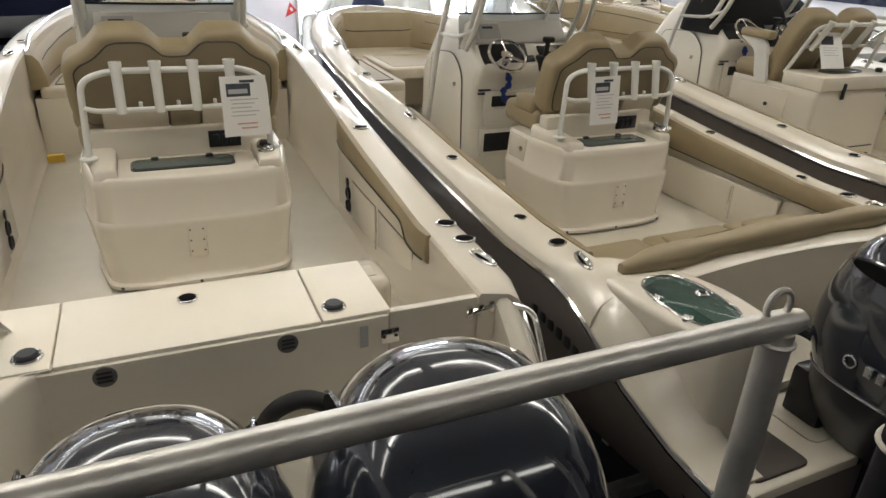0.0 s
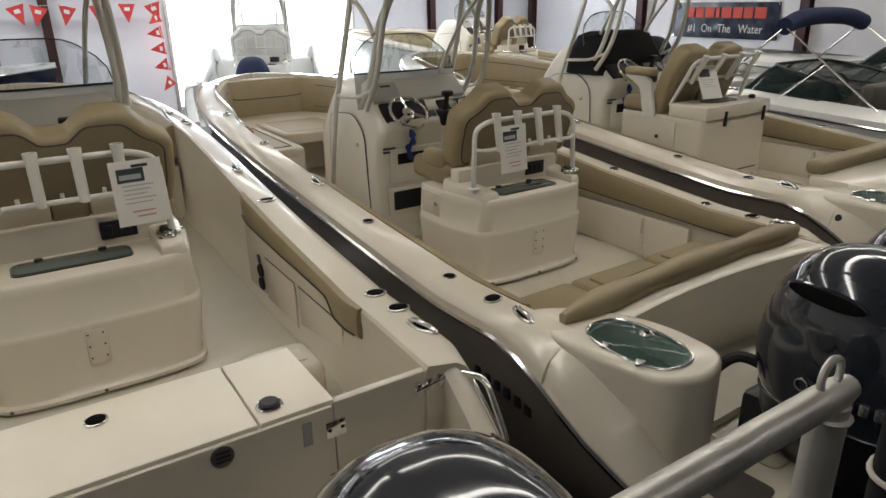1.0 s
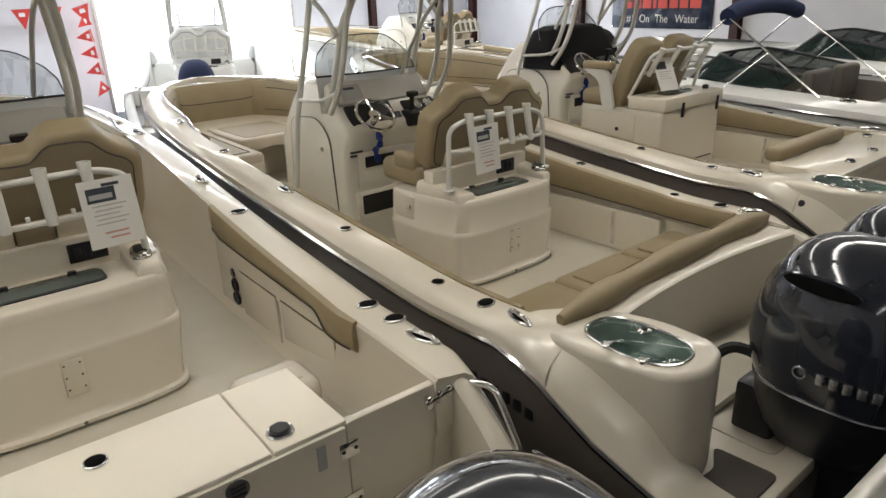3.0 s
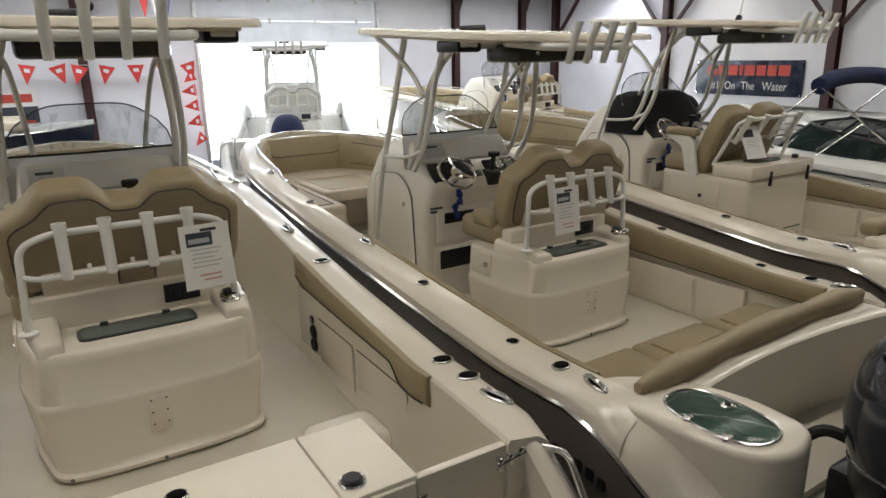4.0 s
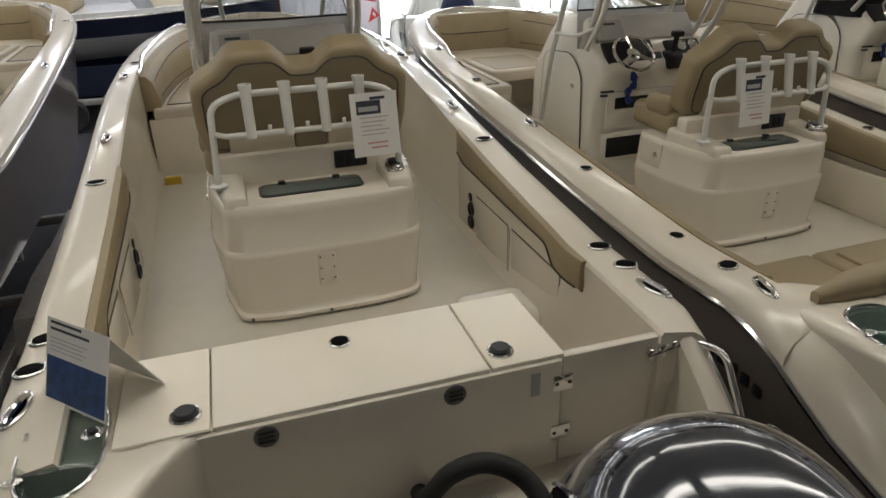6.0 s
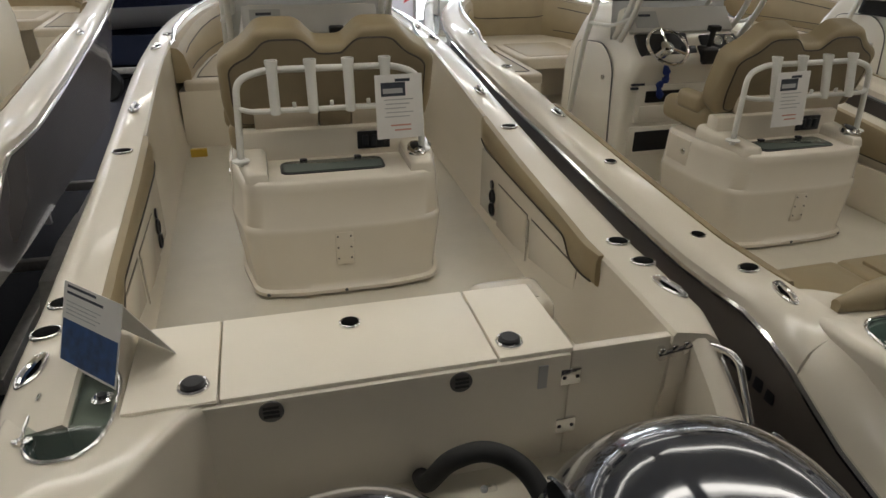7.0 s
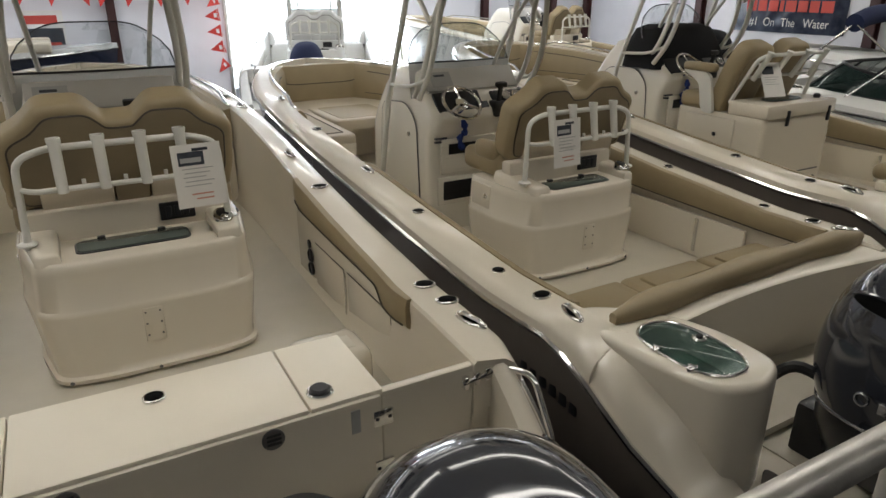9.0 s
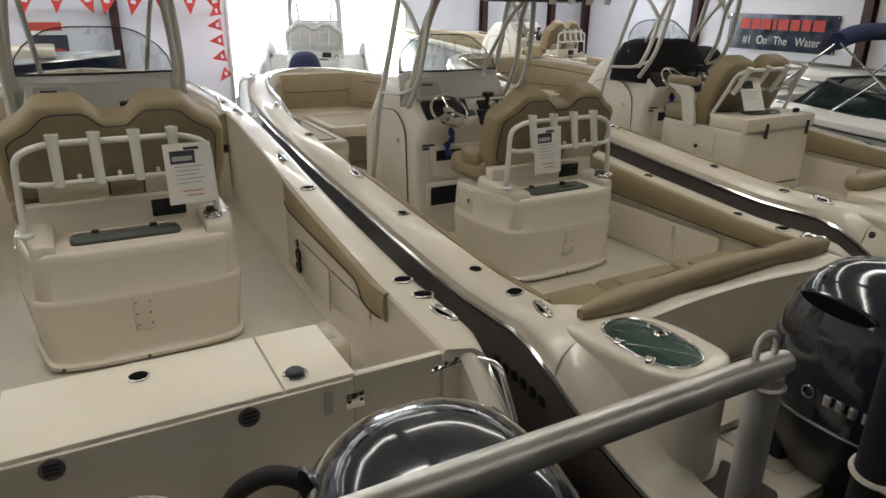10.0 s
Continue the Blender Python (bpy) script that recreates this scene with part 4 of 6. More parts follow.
def bow_seats(boat):
    """U-shaped forward lounge round a footwell, cushions and backs following the bow."""
    def inner(y):
        return max(wid(y) - 0.205, 0.0)
    for s in (-1, 1):
        side = [(s * (inner(y) - 0.02), y) for y in stations(4.55, 6.2, 9)] + [(s * 0.46, 6.2), (s * 0.52, 4.55)]
        part("bow_seat_base", slab(side, SOLE, -0.005), GEL, boat)
        side = [(s * (inner(y) - 0.06), y) for y in stations(4.55, 6.0, 9)] + [(s * 0.45, 6.0), (s * 0.50, 4.55)]
        o = part("bow_cushion", slab([(p.x, p.y) for p in rounded([(x, y, 0) for x, y in side], 0.05, 2, True)], -0.003, 0.085, 0.035, seg=3), VINYL_LIGHT, boat)
        rim = [(s * (inner(y) - 0.17), y, 0.087) for y in stations(4.68, 5.9, 8)] + [(s * 0.56, 5.92, 0.087), (s * 0.60, 4.68, 0.087)]
        part("cushion_piping", tube(rim, 0.007, 5, closed=True), PIPING, o)
        part("seat_insert", slab([(x, y) for x, y, z in rim], 0.07, 0.0875), VINYL, o)
        rings = []
        for y in stations(4.6, 7.05, 18):
            xi, z = inner(y), sheer(y)
            d = min(0.12, xi * 0.7)
            rings.append([(s * xi, y, 0.06), (s * max(xi - d * 1.1, 0), y, 0.07), (s * max(xi - d * 1.15, 0), y, 0.14), (s * max(xi - d * 0.8, 0), y, z - 0.08), (s * max(xi - d * 0.45, 0), y, z - 0.03), (s * xi, y, z - 0.02)])
        if s > 0:
            yb = 6.86
            hb = inner(yb) - 0.02
            bm = loft([[(u * hb, yb + 0.10 - 0.05 * u * u, 0.06), (u * hb, yb - 0.05 * u * u, 0.07), (u * hb, yb + 0.02 - 0.05 * u * u, sheer(yb) - 0.10), (u * hb, yb + 0.07 - 0.05 * u * u, sheer(yb) - 0.025), (u * hb, yb + 0.20, sheer(yb) - 0.03)] for u in (-1 + k / 6 for k in range(13))])
            fb = part("bow_backrest", bm, VINYL, boat)
            part("back_piping", tube([(u * hb, yb - 0.05 * u * u + 0.012, sheer(yb) - 0.15 - 0.10 * (1 - u ** 6) ** 0.5) for u in (-0.9 + 0.15 * k for k in range(13))], 0.006, 5), PIPING, fb)
        b = part("bow_backrest", loft(rings), VINYL, boat)
        part("back_piping", tube([Vector(r[3]) + Vector((-s * 0.004, 0, -0.02)) for r in rings[1:-3]], 0.006, 5), PIPING, b)
        part("back_seam", tube([Vector(r[2]) + Vector((-s * 0.002, 0, 0.02)) for r in rings[1:-3]], 0.005, 5), PIPING, b)
    front = [(-inner(y) + 0.04, y) for y in stations(6.0, 6.95, 7)]
    front = front + [(-x, y) for x, y in front[::-1]]
    part("bow_seat_base", slab(front, SOLE, -0.006), GEL, boat)
    part("bow_cushion", slab(front, -0.003, 0.08, 0.03, seg=3), VINYL_LIGHT, boat)
    part("filler_cushion", slab([(p.x, p.y) for p in rounded([(-0.44, 5.25, 0), (0.44, 5.25, 0), (0.44, 6.25, 0), (-0.44, 6.25, 0)], 0.08, 3, True)], -0.02, 0.095, 0.03, seg=3), VINYL_LIGHT, boat)
    part("filler_insert", slab([(p.x, p.y) for p in rounded([(-0.34, 5.35, 0), (0.34, 5.35, 0), (0.34, 6.15, 0), (-0.34, 6.15, 0)], 0.06, 3, True)], 0.08, 0.0985), VINYL, boat)
    for s in (-1, 1):
        grip = [(s * (inner(y) + 0.0), y, sheer(y) + (0.055 if 4.75 < y < 6.5 else 0.0)) for y in stations(4.6, 6.7, 14)]
        part("bow_grab_rail", tube(grip, 0.014, 8), CHROME, boat)


def outboard(boat, x, y, top, letters=False, cover=None, broad=1.0, long=1.0):
    """Large four-stroke outboard: cowl, apron, leg and bracket, boat-local."""
    spec = [(0.00, 0.248, -0.33, 0.30), (0.08, 0.262, -0.36, 0.33), (0.16, 0.268, -0.378, 0.345)]
    for k in range(1, 11):
        a = math.pi / 2 * k / 10.4
        c1 = math.cos(a)
        spec.append((0.16 + 0.455 * math.sin(a), 0.268 * c1 ** 0.66, -0.015 - 0.363 * c1 ** 0.64, -0.015 + 0.36 * c1 ** 0.74))
    spec = [(z * 1.1, hw * 1.13 * broad, ya * 1.13 * long, yb * 1.13 * long) for z, hw, ya, yb in spec]
    b = top - 0.615 * 1.1
    rings = []
    for z, hw, ya, yb in spec:
        cy, hy = (ya + yb) / 2, (yb - ya) / 2
        rings.append([(x + px, y + py, b + z + 0.10 * (py - cy) * max(0, z - 0.2)) for px, py in oval(0, cy, hw, hy, 32, 2.7 - 0.4 * min(1, z / 0.5))])
    mat = cover or COWL
    c = part("outboard_motor", loft(rings), mat, boat, "dark metallic outboard motor cowl" if not cover else "outboard motor under a navy cover", sharp=70)
    if cover:
        part("motor_leg", box(x - 0.1, x + 0.1, y - 0.2, y + 0.2, b - 0.9, b + 0.02, 0.04), COWL_LOW, c)
        return c
    rings = []
    for z, hw, ya, yb in ((-0.36, 0.13, -0.2, 0.22), (-0.27, 0.19, -0.28, 0.28), (-0.12, 0.255, -0.35, 0.33), (-0.015, 0.274, -0.37, 0.337)):
        cy, hy = (ya + yb) / 2, (yb - ya) / 2
        rings.append([(x + px, y + py, b + z) for px, py in oval(0, cy, hw * broad, hy * long, 28, 2.7)])
    part("lower_cowl", loft(rings), COWL_LOW, c)
    ring = [(x + px, y + py, b - 0.004) for px, py in oval(0, -0.017, 0.281 * broad, 0.359 * long, 32, 2.7)]
    part("trim_line", tube(ring, 0.006, 5, closed=True), BADGE, c)
    # air intake with a lip on each shoulder
    for s in (-1, 1):
        m = Matrix.Translation((x + s * (0.262 * broad - 0.05 * (broad - 1) - (0.03 if broad > 1 else 0)), y + 0.05, b + 0.520)) @ Matrix.Rotation(radians(4), 4, "X") @ Matrix.Rotation(radians(s * 60), 4, "Y")
        # solid slab; the dark of the opening is painted on
        part("air_intake", turned(slab(oval(0, 0, 0.032, 0.15, 24, 2.0), -0.03, 0.004, 0.003), m), HOLLOW_SHADE, c)
        part("intake_lip", turned(tube([(-s * 0.036 * math.cos(a), 0.160 * math.sin(a), 0.0) for a in (-1.45 + 2.9 * k / 14 for k in range(15))], [0.003 + 0.007 * math.cos(-1.45 + 2.9 * k / 14) for k in range(15)], 6), m), COWL, c)
    # plain round emblem on the aft face and both sides
    em = Matrix.Translation((x + 0.12, y - 0.385 * long, b + 0.47)) @ Matrix.Rotation(radians(17), 4, "Z") @ Matrix.Rotation(radians(70), 4, "X")
    part("emblem", turned(tube([(0.034 * math.cos(a), 0.034 * math.sin(a), 0) for a in (2 * math.pi * k / 20 for k in range(20))], 0.005, 6, closed=True), em), BADGE, c)
    for s in (-1, 1):
        em = Matrix.Translation((x + s * 0.3025 * broad, y + 0.06, b + 0.14)) @ Matrix.Rotation(radians(90 * s), 4, "Y") @ Matrix.Rotation(radians(90 * s), 4, "Z")
        part("emblem", turned(tube([(0.026 * math.cos(a), 0.026 * math.sin(a), 0) for a in (2 * math.pi * k / 18 for k in range(18))], 0.005, 6, closed=True), em), BADGE, c)
        for k in range(6):
            yc = -0.285 + k * 0.052
            xs = s * 0.3025 * broad * (1 - abs((yc + 0.017) / (0.408 * long)) ** 2.7) ** 0.37
            lean_in = math.degrees(math.atan2(abs(yc) * 0.55, 1.0)) * (1 if yc < -0.1 else 0.3)
            part("brand_bar", turned(box(-0.008, 0.004, -0.017, 0.017, -0.024, 0.024, 0.003), pose(x + xs, y + yc, b + 0.14, 0, 0, s * -lean_in)), BADGE, c)
    part("motor_leg", loft([[(x + px, y + py, z) for px, py in oval(0, cy, hw, hy, 16)] for z, hw, cy, hy in ((b - 1.25, 0.05, -0.02, 0.16), (b - 0.8, 0.06, 0, 0.17), (b - 0.33, 0.09, 0.02, 0.2))]), COWL_LOW, c)
    part("cavitation_plate", slab(oval(x, y - 0.02, 0.14, 0.30, 20), b - 1.02, b - 0.995, 0.005), COWL_LOW, c)
    part("gear_case", turned(tube([(0, -0.28, 0), (0, -0.15, 0), (0, 0.15, 0), (0, 0.32, 0)], [0.04, 0.075, 0.07, 0.015], 14), pose(x, y, b - 1.28)), COWL_LOW, c)
    for k in range(3):
        part("propeller_blade", turned(slab(oval(0, 0.11, 0.065, 0.10, 16), -0.006, 0.006), pose(x, y - 0.27, b - 1.28, 75, 120 * k, 0)), COWL_LOW, c)
    part("clamp_bracket", box(x - 0.13, x + 0.13, y + 0.2, y + 0.40, b - 0.55, b - 0.12, 0.03), COWL_LOW, c)
    hose = smooth_path([(x - 0.08, y + 0.28, b + 0.02), (x - 0.16, y + 0.42, b + 0.06), (x - 0.22, y + 0.52, b - 0.06), (x - 0.22, y + 0.60, b - 0.2)], 5)
    part("rigging_hose", tube(hose, 0.028, 8), RUBBER, c)
    return c


def pod_with_well(boat, outline, z0, z1, bev, cx, cy, a, b, liner, water, tuck=None):
    """Moulded pod with an oval well sunk in its top, under a clear hinged lid."""
    bm = slab(outline, z0, z1, bev, seg=4)
    bm.faces.ensure_lookup_table()
    cap = max(bm.faces, key=lambda f: (round(f.calc_center_median().z, 4), len(f.verts)))
    rim = cap.edges[:]
    bmesh.ops.delete(bm, geom=[cap], context="FACES_ONLY")
    hole = [bm.verts.new((x, y, z1)) for x, y in oval(cx, cy, a, b, 32, 2.6)]
    lip = [bm.edges.new((hole[k - 1], hole[k])) for k in range(len(hole))]
    bmesh.ops.triangle_fill(bm, use_beauty=True, use_dissolve=False, edges=rim + lip)
    if tuck is not None:
        for v in bm.verts:
            if v.co.z < -0.3:
                v.co.x = max(v.co.x, tuck)
    part("livewell_pod", bm, GEL, boat)
    rows = [[(x, y, z1 + dz) for x, y in oval(cx, cy, a * k, b * k, 32, 2.6)] for k, dz in ((1.0, 0.0), (0.985, -0.012), (0.92, -0.016), (0.90, -0.05), (0.84, -0.20))]
    o = part("live_well", loft(rows, True, False), liner, boat, "livewell liner seen through its clear lid")
    part("well_floor", slab(oval(cx, cy, a * 0.88, b * 0.88, 32, 2.6), z1 - 0.20, z1 - 0.115), water, o, "green livewell bottom")
    part("well_rim", tube([(x, y, z1 + 0.004) for x, y in oval(cx, cy, a, b, 32, 2.6)], 0.007, 8, closed=True), CHROME, o)
    part("well_lid", slab(oval(cx, cy, a * 0.955, b * 0.955, 32, 2.6), z1 - 0.008, z1 + 0.004, 0.003), WELL_GLASS, o)
    for dx, dy in ((-a * 0.9, 0.06), (-a * 0.9, -0.13)):
        h = part("lid_hinge", slab(oval(cx + dx, cy + dy, 0.030, 0.017, 14), z1 + 0.002, z1 + 0.016, 0.005), CHROME, o)
        part("hinge_pin", tube([(cx + dx, cy + dy - 0.018, z1 + 0.018), (cx + dx, cy + dy + 0.018, z1 + 0.018)], 0.007, 8), CHROME, h)
    lt = part("lid_latch", turned(lathe([(0.034, 0), (0.034, 0.006), (0.024, 0.012), (0.02, 0.008)], 18), pose(cx + a * 0.62, cy + 0.03, z1 + 0.004)), CHROME, o)
    part("latch_button", turned(lathe([(0.016, 0), (0.014, 0.016), (0.006, 0.018)], 12), pose(cx + a * 0.62, cy + 0.03, z1 + 0.008)), BLACK, lt)
    part("well_pipe", tube([(cx - 0.05, cy - 0.08, z1 - 0.11), (cx - 0.02, cy + 0.02, z1 - 0.09)], 0.009, 6), POWDER, o)
    return o


def trailer(cx, y0, length, width=1.9):
    """Bunk trailer under a boat."""
    t = thing("boat_trailer", (cx, y0, 0), "galvanised steel boat trailer with rubber tyres", "trailer", "boat trailers")
    for s in (-1, 1):
        part("frame_rail", box(s * width / 2 - 0.05, s * width / 2 + 0.05, 0.1, length * 0.7, 0.45, 0.58, 0.01), ALU, t)
        part("bunk", box(s * 0.62 - 0.06, s * 0.62 + 0.06, 0.2, length * 0.6, 0.74, 0.86, 0.01), CARPET_BLUE, t)
        for yb in (0.6, length * 0.5):
            part("bunk_post", box(s * 0.62 - 0.03, s * 0.62 + 0.03, yb, yb + 0.06, 0.5, 0.75), ALU, t)
        for yw in (1.5, 2.35):
            w = part("tyre", turned(lathe([(0.20, -0.10), (0.30, -0.11), (0.335, -0.08), (0.34, 0.0), (0.335, 0.08), (0.30, 0.11), (0.20, 0.10)], 28), pose(s * (width / 2 + 0.18), yw, 0.34, 0, 90)), RUBBER, t)
            part("rim", turned(lathe([(0.19, -0.07), (0.2, 0.085), (0.15, 0.075), (0.08, 0.10), (0.03, 0.11)], 20), pose(s * (width / 2 + 0.18), yw, 0.34, 0, 90 * s)), CHROME, w)
        fend = [(s * (width / 2 + 0.18), yy, zz) for yy, zz in ((1.05, 0.5), (1.2, 0.72), (1.9, 0.76), (2.65, 0.72), (2.8, 0.5))]
        part("fender", loft([[(x - 0.13, y, z), (x + 0.13, y, z), (x + 0.13, y, z + 0.02), (x - 0.13, y, z + 0.02)] for x, y, z in fend]), ALU, t)
    for yc in (0.2, 2.0, length * 0.68):
        part("cross_member", box(-width / 2, width / 2, yc, yc + 0.08, 0.46, 0.56, 0.008), ALU, t)
    part("tongue", box(-0.05, 0.05, length * 0.66, length * 1.0, 0.45, 0.56, 0.01), ALU, t)
    return t


# ---- boat with a flat hatch transom ----
def boat_hatch():
    b = thing("center_console_boat", (-0.02, 0.0, 2.06), "cream centre console boat with hatch lids along its transom", "boat", "showroom boats")
    BEAM[0] = 0.97
    hull(b, WHITE_GEL, DROP_SHORT)
    quarter(b, 1)
    # transom bulkhead
    bm = box(-1.10, 0.62, 0.20, 0.72, SOLE, -0.045)
    part("transom_box", bm, GEL, b)
    part("transom_face", box(-1.08, 0.625, 0.165, 0.20, -0.75, -0.03, 0.006), GEL, b)
    for xa, xb in ((-0.895, -0.605), (-0.598, 0.348), (0.355, 0.64)):
        # lids take the lighter cream, which paints in extra light from above
        part("hatch_lid", box(xa, xb, 0.212, 0.70, -0.042, -0.012, 0.007), GEL_MATTE_LIT, b, "cream hinged hatch lid")
    d = part("transom_door", box(0.632, 1.135, 0.175, 0.215, -0.55, -0.022, 0.008), GEL, b, "cream transom door")
    for z in (-0.13, -0.36):
        h = part("hinge", box(0.59, 0.672, 0.162, 0.176, z - 0.035, z + 0.035, 0.004), CHROME, d)
        for sx in (0.605, 0.657):
            part("hinge_screw", turned(lathe([(0.009, 0), (0.005, 0.005)], 6), pose(sx, 0.162, z, 90)), BLACK, h)
    part("door_bolt", tube([(0.98, 0.16, -0.09), (1.13, 0.16, -0.07)], 0.012, 8), CHROME, d)
    for k in range(3):
        part("bolt_guide", box(0.985 + k * 0.05, 1.01 + k * 0.05, 0.15, 0.178, -0.115 + k * 0.008, -0.06 + k * 0.008, 0.004), CHROME, d)
    part("warning_label", box(0.50, 0.535, 0.160, 0.1645, -0.16, -0.06), INK_GREY, b)
    for x in (-0.44, 0.207):
        o = part("drain_vent", turned(lathe([(0.041, 0), (0.041, 0.008), (0.034, 0.012)], 18), pose(x, 0.166, -0.075, 90)), VENT_GREY, b)
        for k in range(3):
            part("vent_slot", box(x - 0.026, x + 0.026, 0.150, 0.156, -0.093 + k * 0.018, -0.085 + k * 0.018), BLACK, o)
    knob(b, -0.68, 0.30, -0.012)
    knob(b, 0.42, 0.30, -0.012)
    cup(b, -0.13, 0.56, -0.012, "light")
    # port corner pod with live well
    pod = [(p.x, p.y) for p in rounded([(-1.24, 0.75, 0), (-0.90, 0.75, 0), (-0.895, 0.215, 0), (-0.56, 0.245, 0), (-0.68, 0.175, 0), (-0.76, 0.07, 0), (-0.83, -0.06, 0), (-0.92, -0.17, 0), (-1.04, -0.24, 0), (-1.15, -0.24, 0), (-1.225, -0.15, 0), (-1.25, 0.1, 0)], 0.05, 4, True)]
    pod_with_well(b, pod, -0.62, -0.018, 0.03, -1.035, 0.28, 0.125, 0.235, WELL, WELL)
    # gunwale fittings
    for s in (-1, 1):
        cup(b, s * 1.205, 0.95, 0.0, "cup", -s * 15)
        cup(b, s * 1.215, 0.735, 0.0, "cup", -s * 15)
        cup(b, s * 1.205, 0.50, 0.0, "cleat", s * 12)
        cup(b, s * 1.185, 2.45, sheer(2.45), "cup", 0)
        cup(b, s * 1.20, 3.15, sheer(3.15), "cleat", 0)
        cup(b, s * 1.19, 4.55, sheer(4.55), "cleat", s * 12)
        cup(b, s * 1.13, 4.95, sheer(4.95), "light", 0)
        bolster(b, s, 0.83, 2.66, 0.075, 0.045, 0.165)
        # lockers and cup holes below the bolster
        bm = box(1.060, 1.10, 1.0, 2.62, SOLE + 0.01, -0.05, 0.003)
        if s < 0:
            bmesh.ops.scale(bm, vec=(-1, 1, 1), verts=bm.verts[:])
        lk = part("side_locker", bm, GEL, b)
        for ya, yb in ((1.06, 1.66), (1.73, 2.24)):
            part("locker_door", box(min(s * 1.0540, s * 1.0595), max(s * 1.0540, s * 1.0595), ya, yb, SOLE + 0.05, -0.18, 0.002), GEL, lk)
            part("door_gap", box(min(s * 1.0585, s * 1.0605), max(s * 1.0585, s * 1.0605), ya - 0.008, yb + 0.008, SOLE + 0.042, -0.172), PIPING, lk)
        part("locker_hinge", box(min(s * 1.0480, s * 1.0600), max(s * 1.0480, s * 1.0600), 1.685, 1.705, SOLE + 0.06, -0.19, 0.003), CHROME, lk)
        for z in (-0.305, -0.395):
            part("cup_hole", turned(lathe([(0.05, 0), (0.05, 0.012), (0.04, 0.016), (0.036, 0.004)], 18), pose(s * 1.0610, 2.35, z, 0, -90 * s)), BLACK, lk)
        part("cup_hole", turned(lathe([(0.03, 0), (0.03, 0.01), (0.02, 0.012)], 14), pose(s * 1.0610, 2.37, -0.225, 0, -90 * s)), BLACK, lk)
    sb = part("step_box", box(0.50, 0.88, 0.84, 1.14, SOLE, -0.215, 0.07, 4), GEL, b)
    part("step_label", box(0.53, 0.58, 0.835, 0.8385, -0.40, -0.33), INK_GREY, sb)
    part("step_recess", box(0.60, 0.80, 0.90, 1.02, -0.217, -0.2125, 0.002), GEL_DECK, sb)
    part("grab_handle", tube(rounded([(1.20, 0.20, -0.08), (1.265, 0.10, -0.08), (1.265, -0.06, -0.32), (1.20, -0.08, -0.40)], 0.08, 5), 0.014, 10), CHROME, b, "curved stainless grab handle")
    leaning_post(b, -0.025, 1.74, shift=0.025, bx=0.02, aft=0.05)
    console(b, 3.0)
    t_top(b, 1.86, 2.2)
    bow_seats(b)
    outboard(b, 0.46, -0.82, 0.415, broad=1.30, long=1.06)
    outboard(b, -0.29, -0.82, 0.38, broad=1.18, long=1.06)
    for ch in b.children:
        if ch.name.startswith(("transom_face", "transom_door", "drain_vent", "warning_label")):
            ch.location.y = 0.03
    hose = smooth_path([(0.06, 0.19, -0.48), (0.05, 0.04, -0.36), (0.11, -0.04, -0.20), (0.22, -0.08, -0.15), (0.33, -0.14, -0.20), (0.38, -0.28, -0.28)], 6)
    part("engine_hose", tube(hose, 0.034, 12), RUBBER, b, "thick black engine hose loop")
    part("hose_clamp", tube([(0.21, -0.09, -0.30), (0.27, -0.02, -0.38), (0.30, 0.05, -0.46)], 0.014, 8), CHROME, b)
    BEAM[0] = 1.0
    part("caution_tag", box(-0.95, -0.83, 3.62, 3.66, -0.30, -0.24, 0.004), YELLOW, b)
    return b


def info_card():
    c = thing("info_card", (-1.05, 0.45, 2.052), "folded white brochure card with a blue photo", "card", turn=-46)
    m = pose(0, 0, 0, 72, 0, 0)
    p = part("front_panel", turned(box(-0.155, 0.155, 0.0, 0.29, -0.002, 0.0), m), PAPER, c)
    part("photo", turned(box(-0.148, 0.148, 0.01, 0.16, 0.0005, 0.0012), m), INK_BLUE, p)
    for k in range(2):
        part("heading_bar", turned(box(-0.135, 0.02 + 0.04 * k, 0.272 - k * 0.022, 0.281 - k * 0.022, 0.0005, 0.0012), m), INK_DARK, p)
    for k in range(4):
        part("text_bar", turned(box(-0.135, 0.05 - 0.02 * (k % 2), 0.222 - k * 0.014, 0.225 - k * 0.014, 0.0005, 0.001), m), INK_GREY, p)
    top = m @ Vector((0, 0.285, 0))
    part("rear_panel", loft([[(-0.155, top.y, top.z), (0.155, top.y, top.z), (0.155, top.y + 0.003, top.z), (-0.155, top.y + 0.003, top.z)],
                             [(-0.155, top.y + 0.15, 0.0), (0.155, top.y + 0.15, 0.0), (0.155, top.y + 0.153, 0.0), (-0.155, top.y + 0.153, 0.0)]]), PAPER, c)


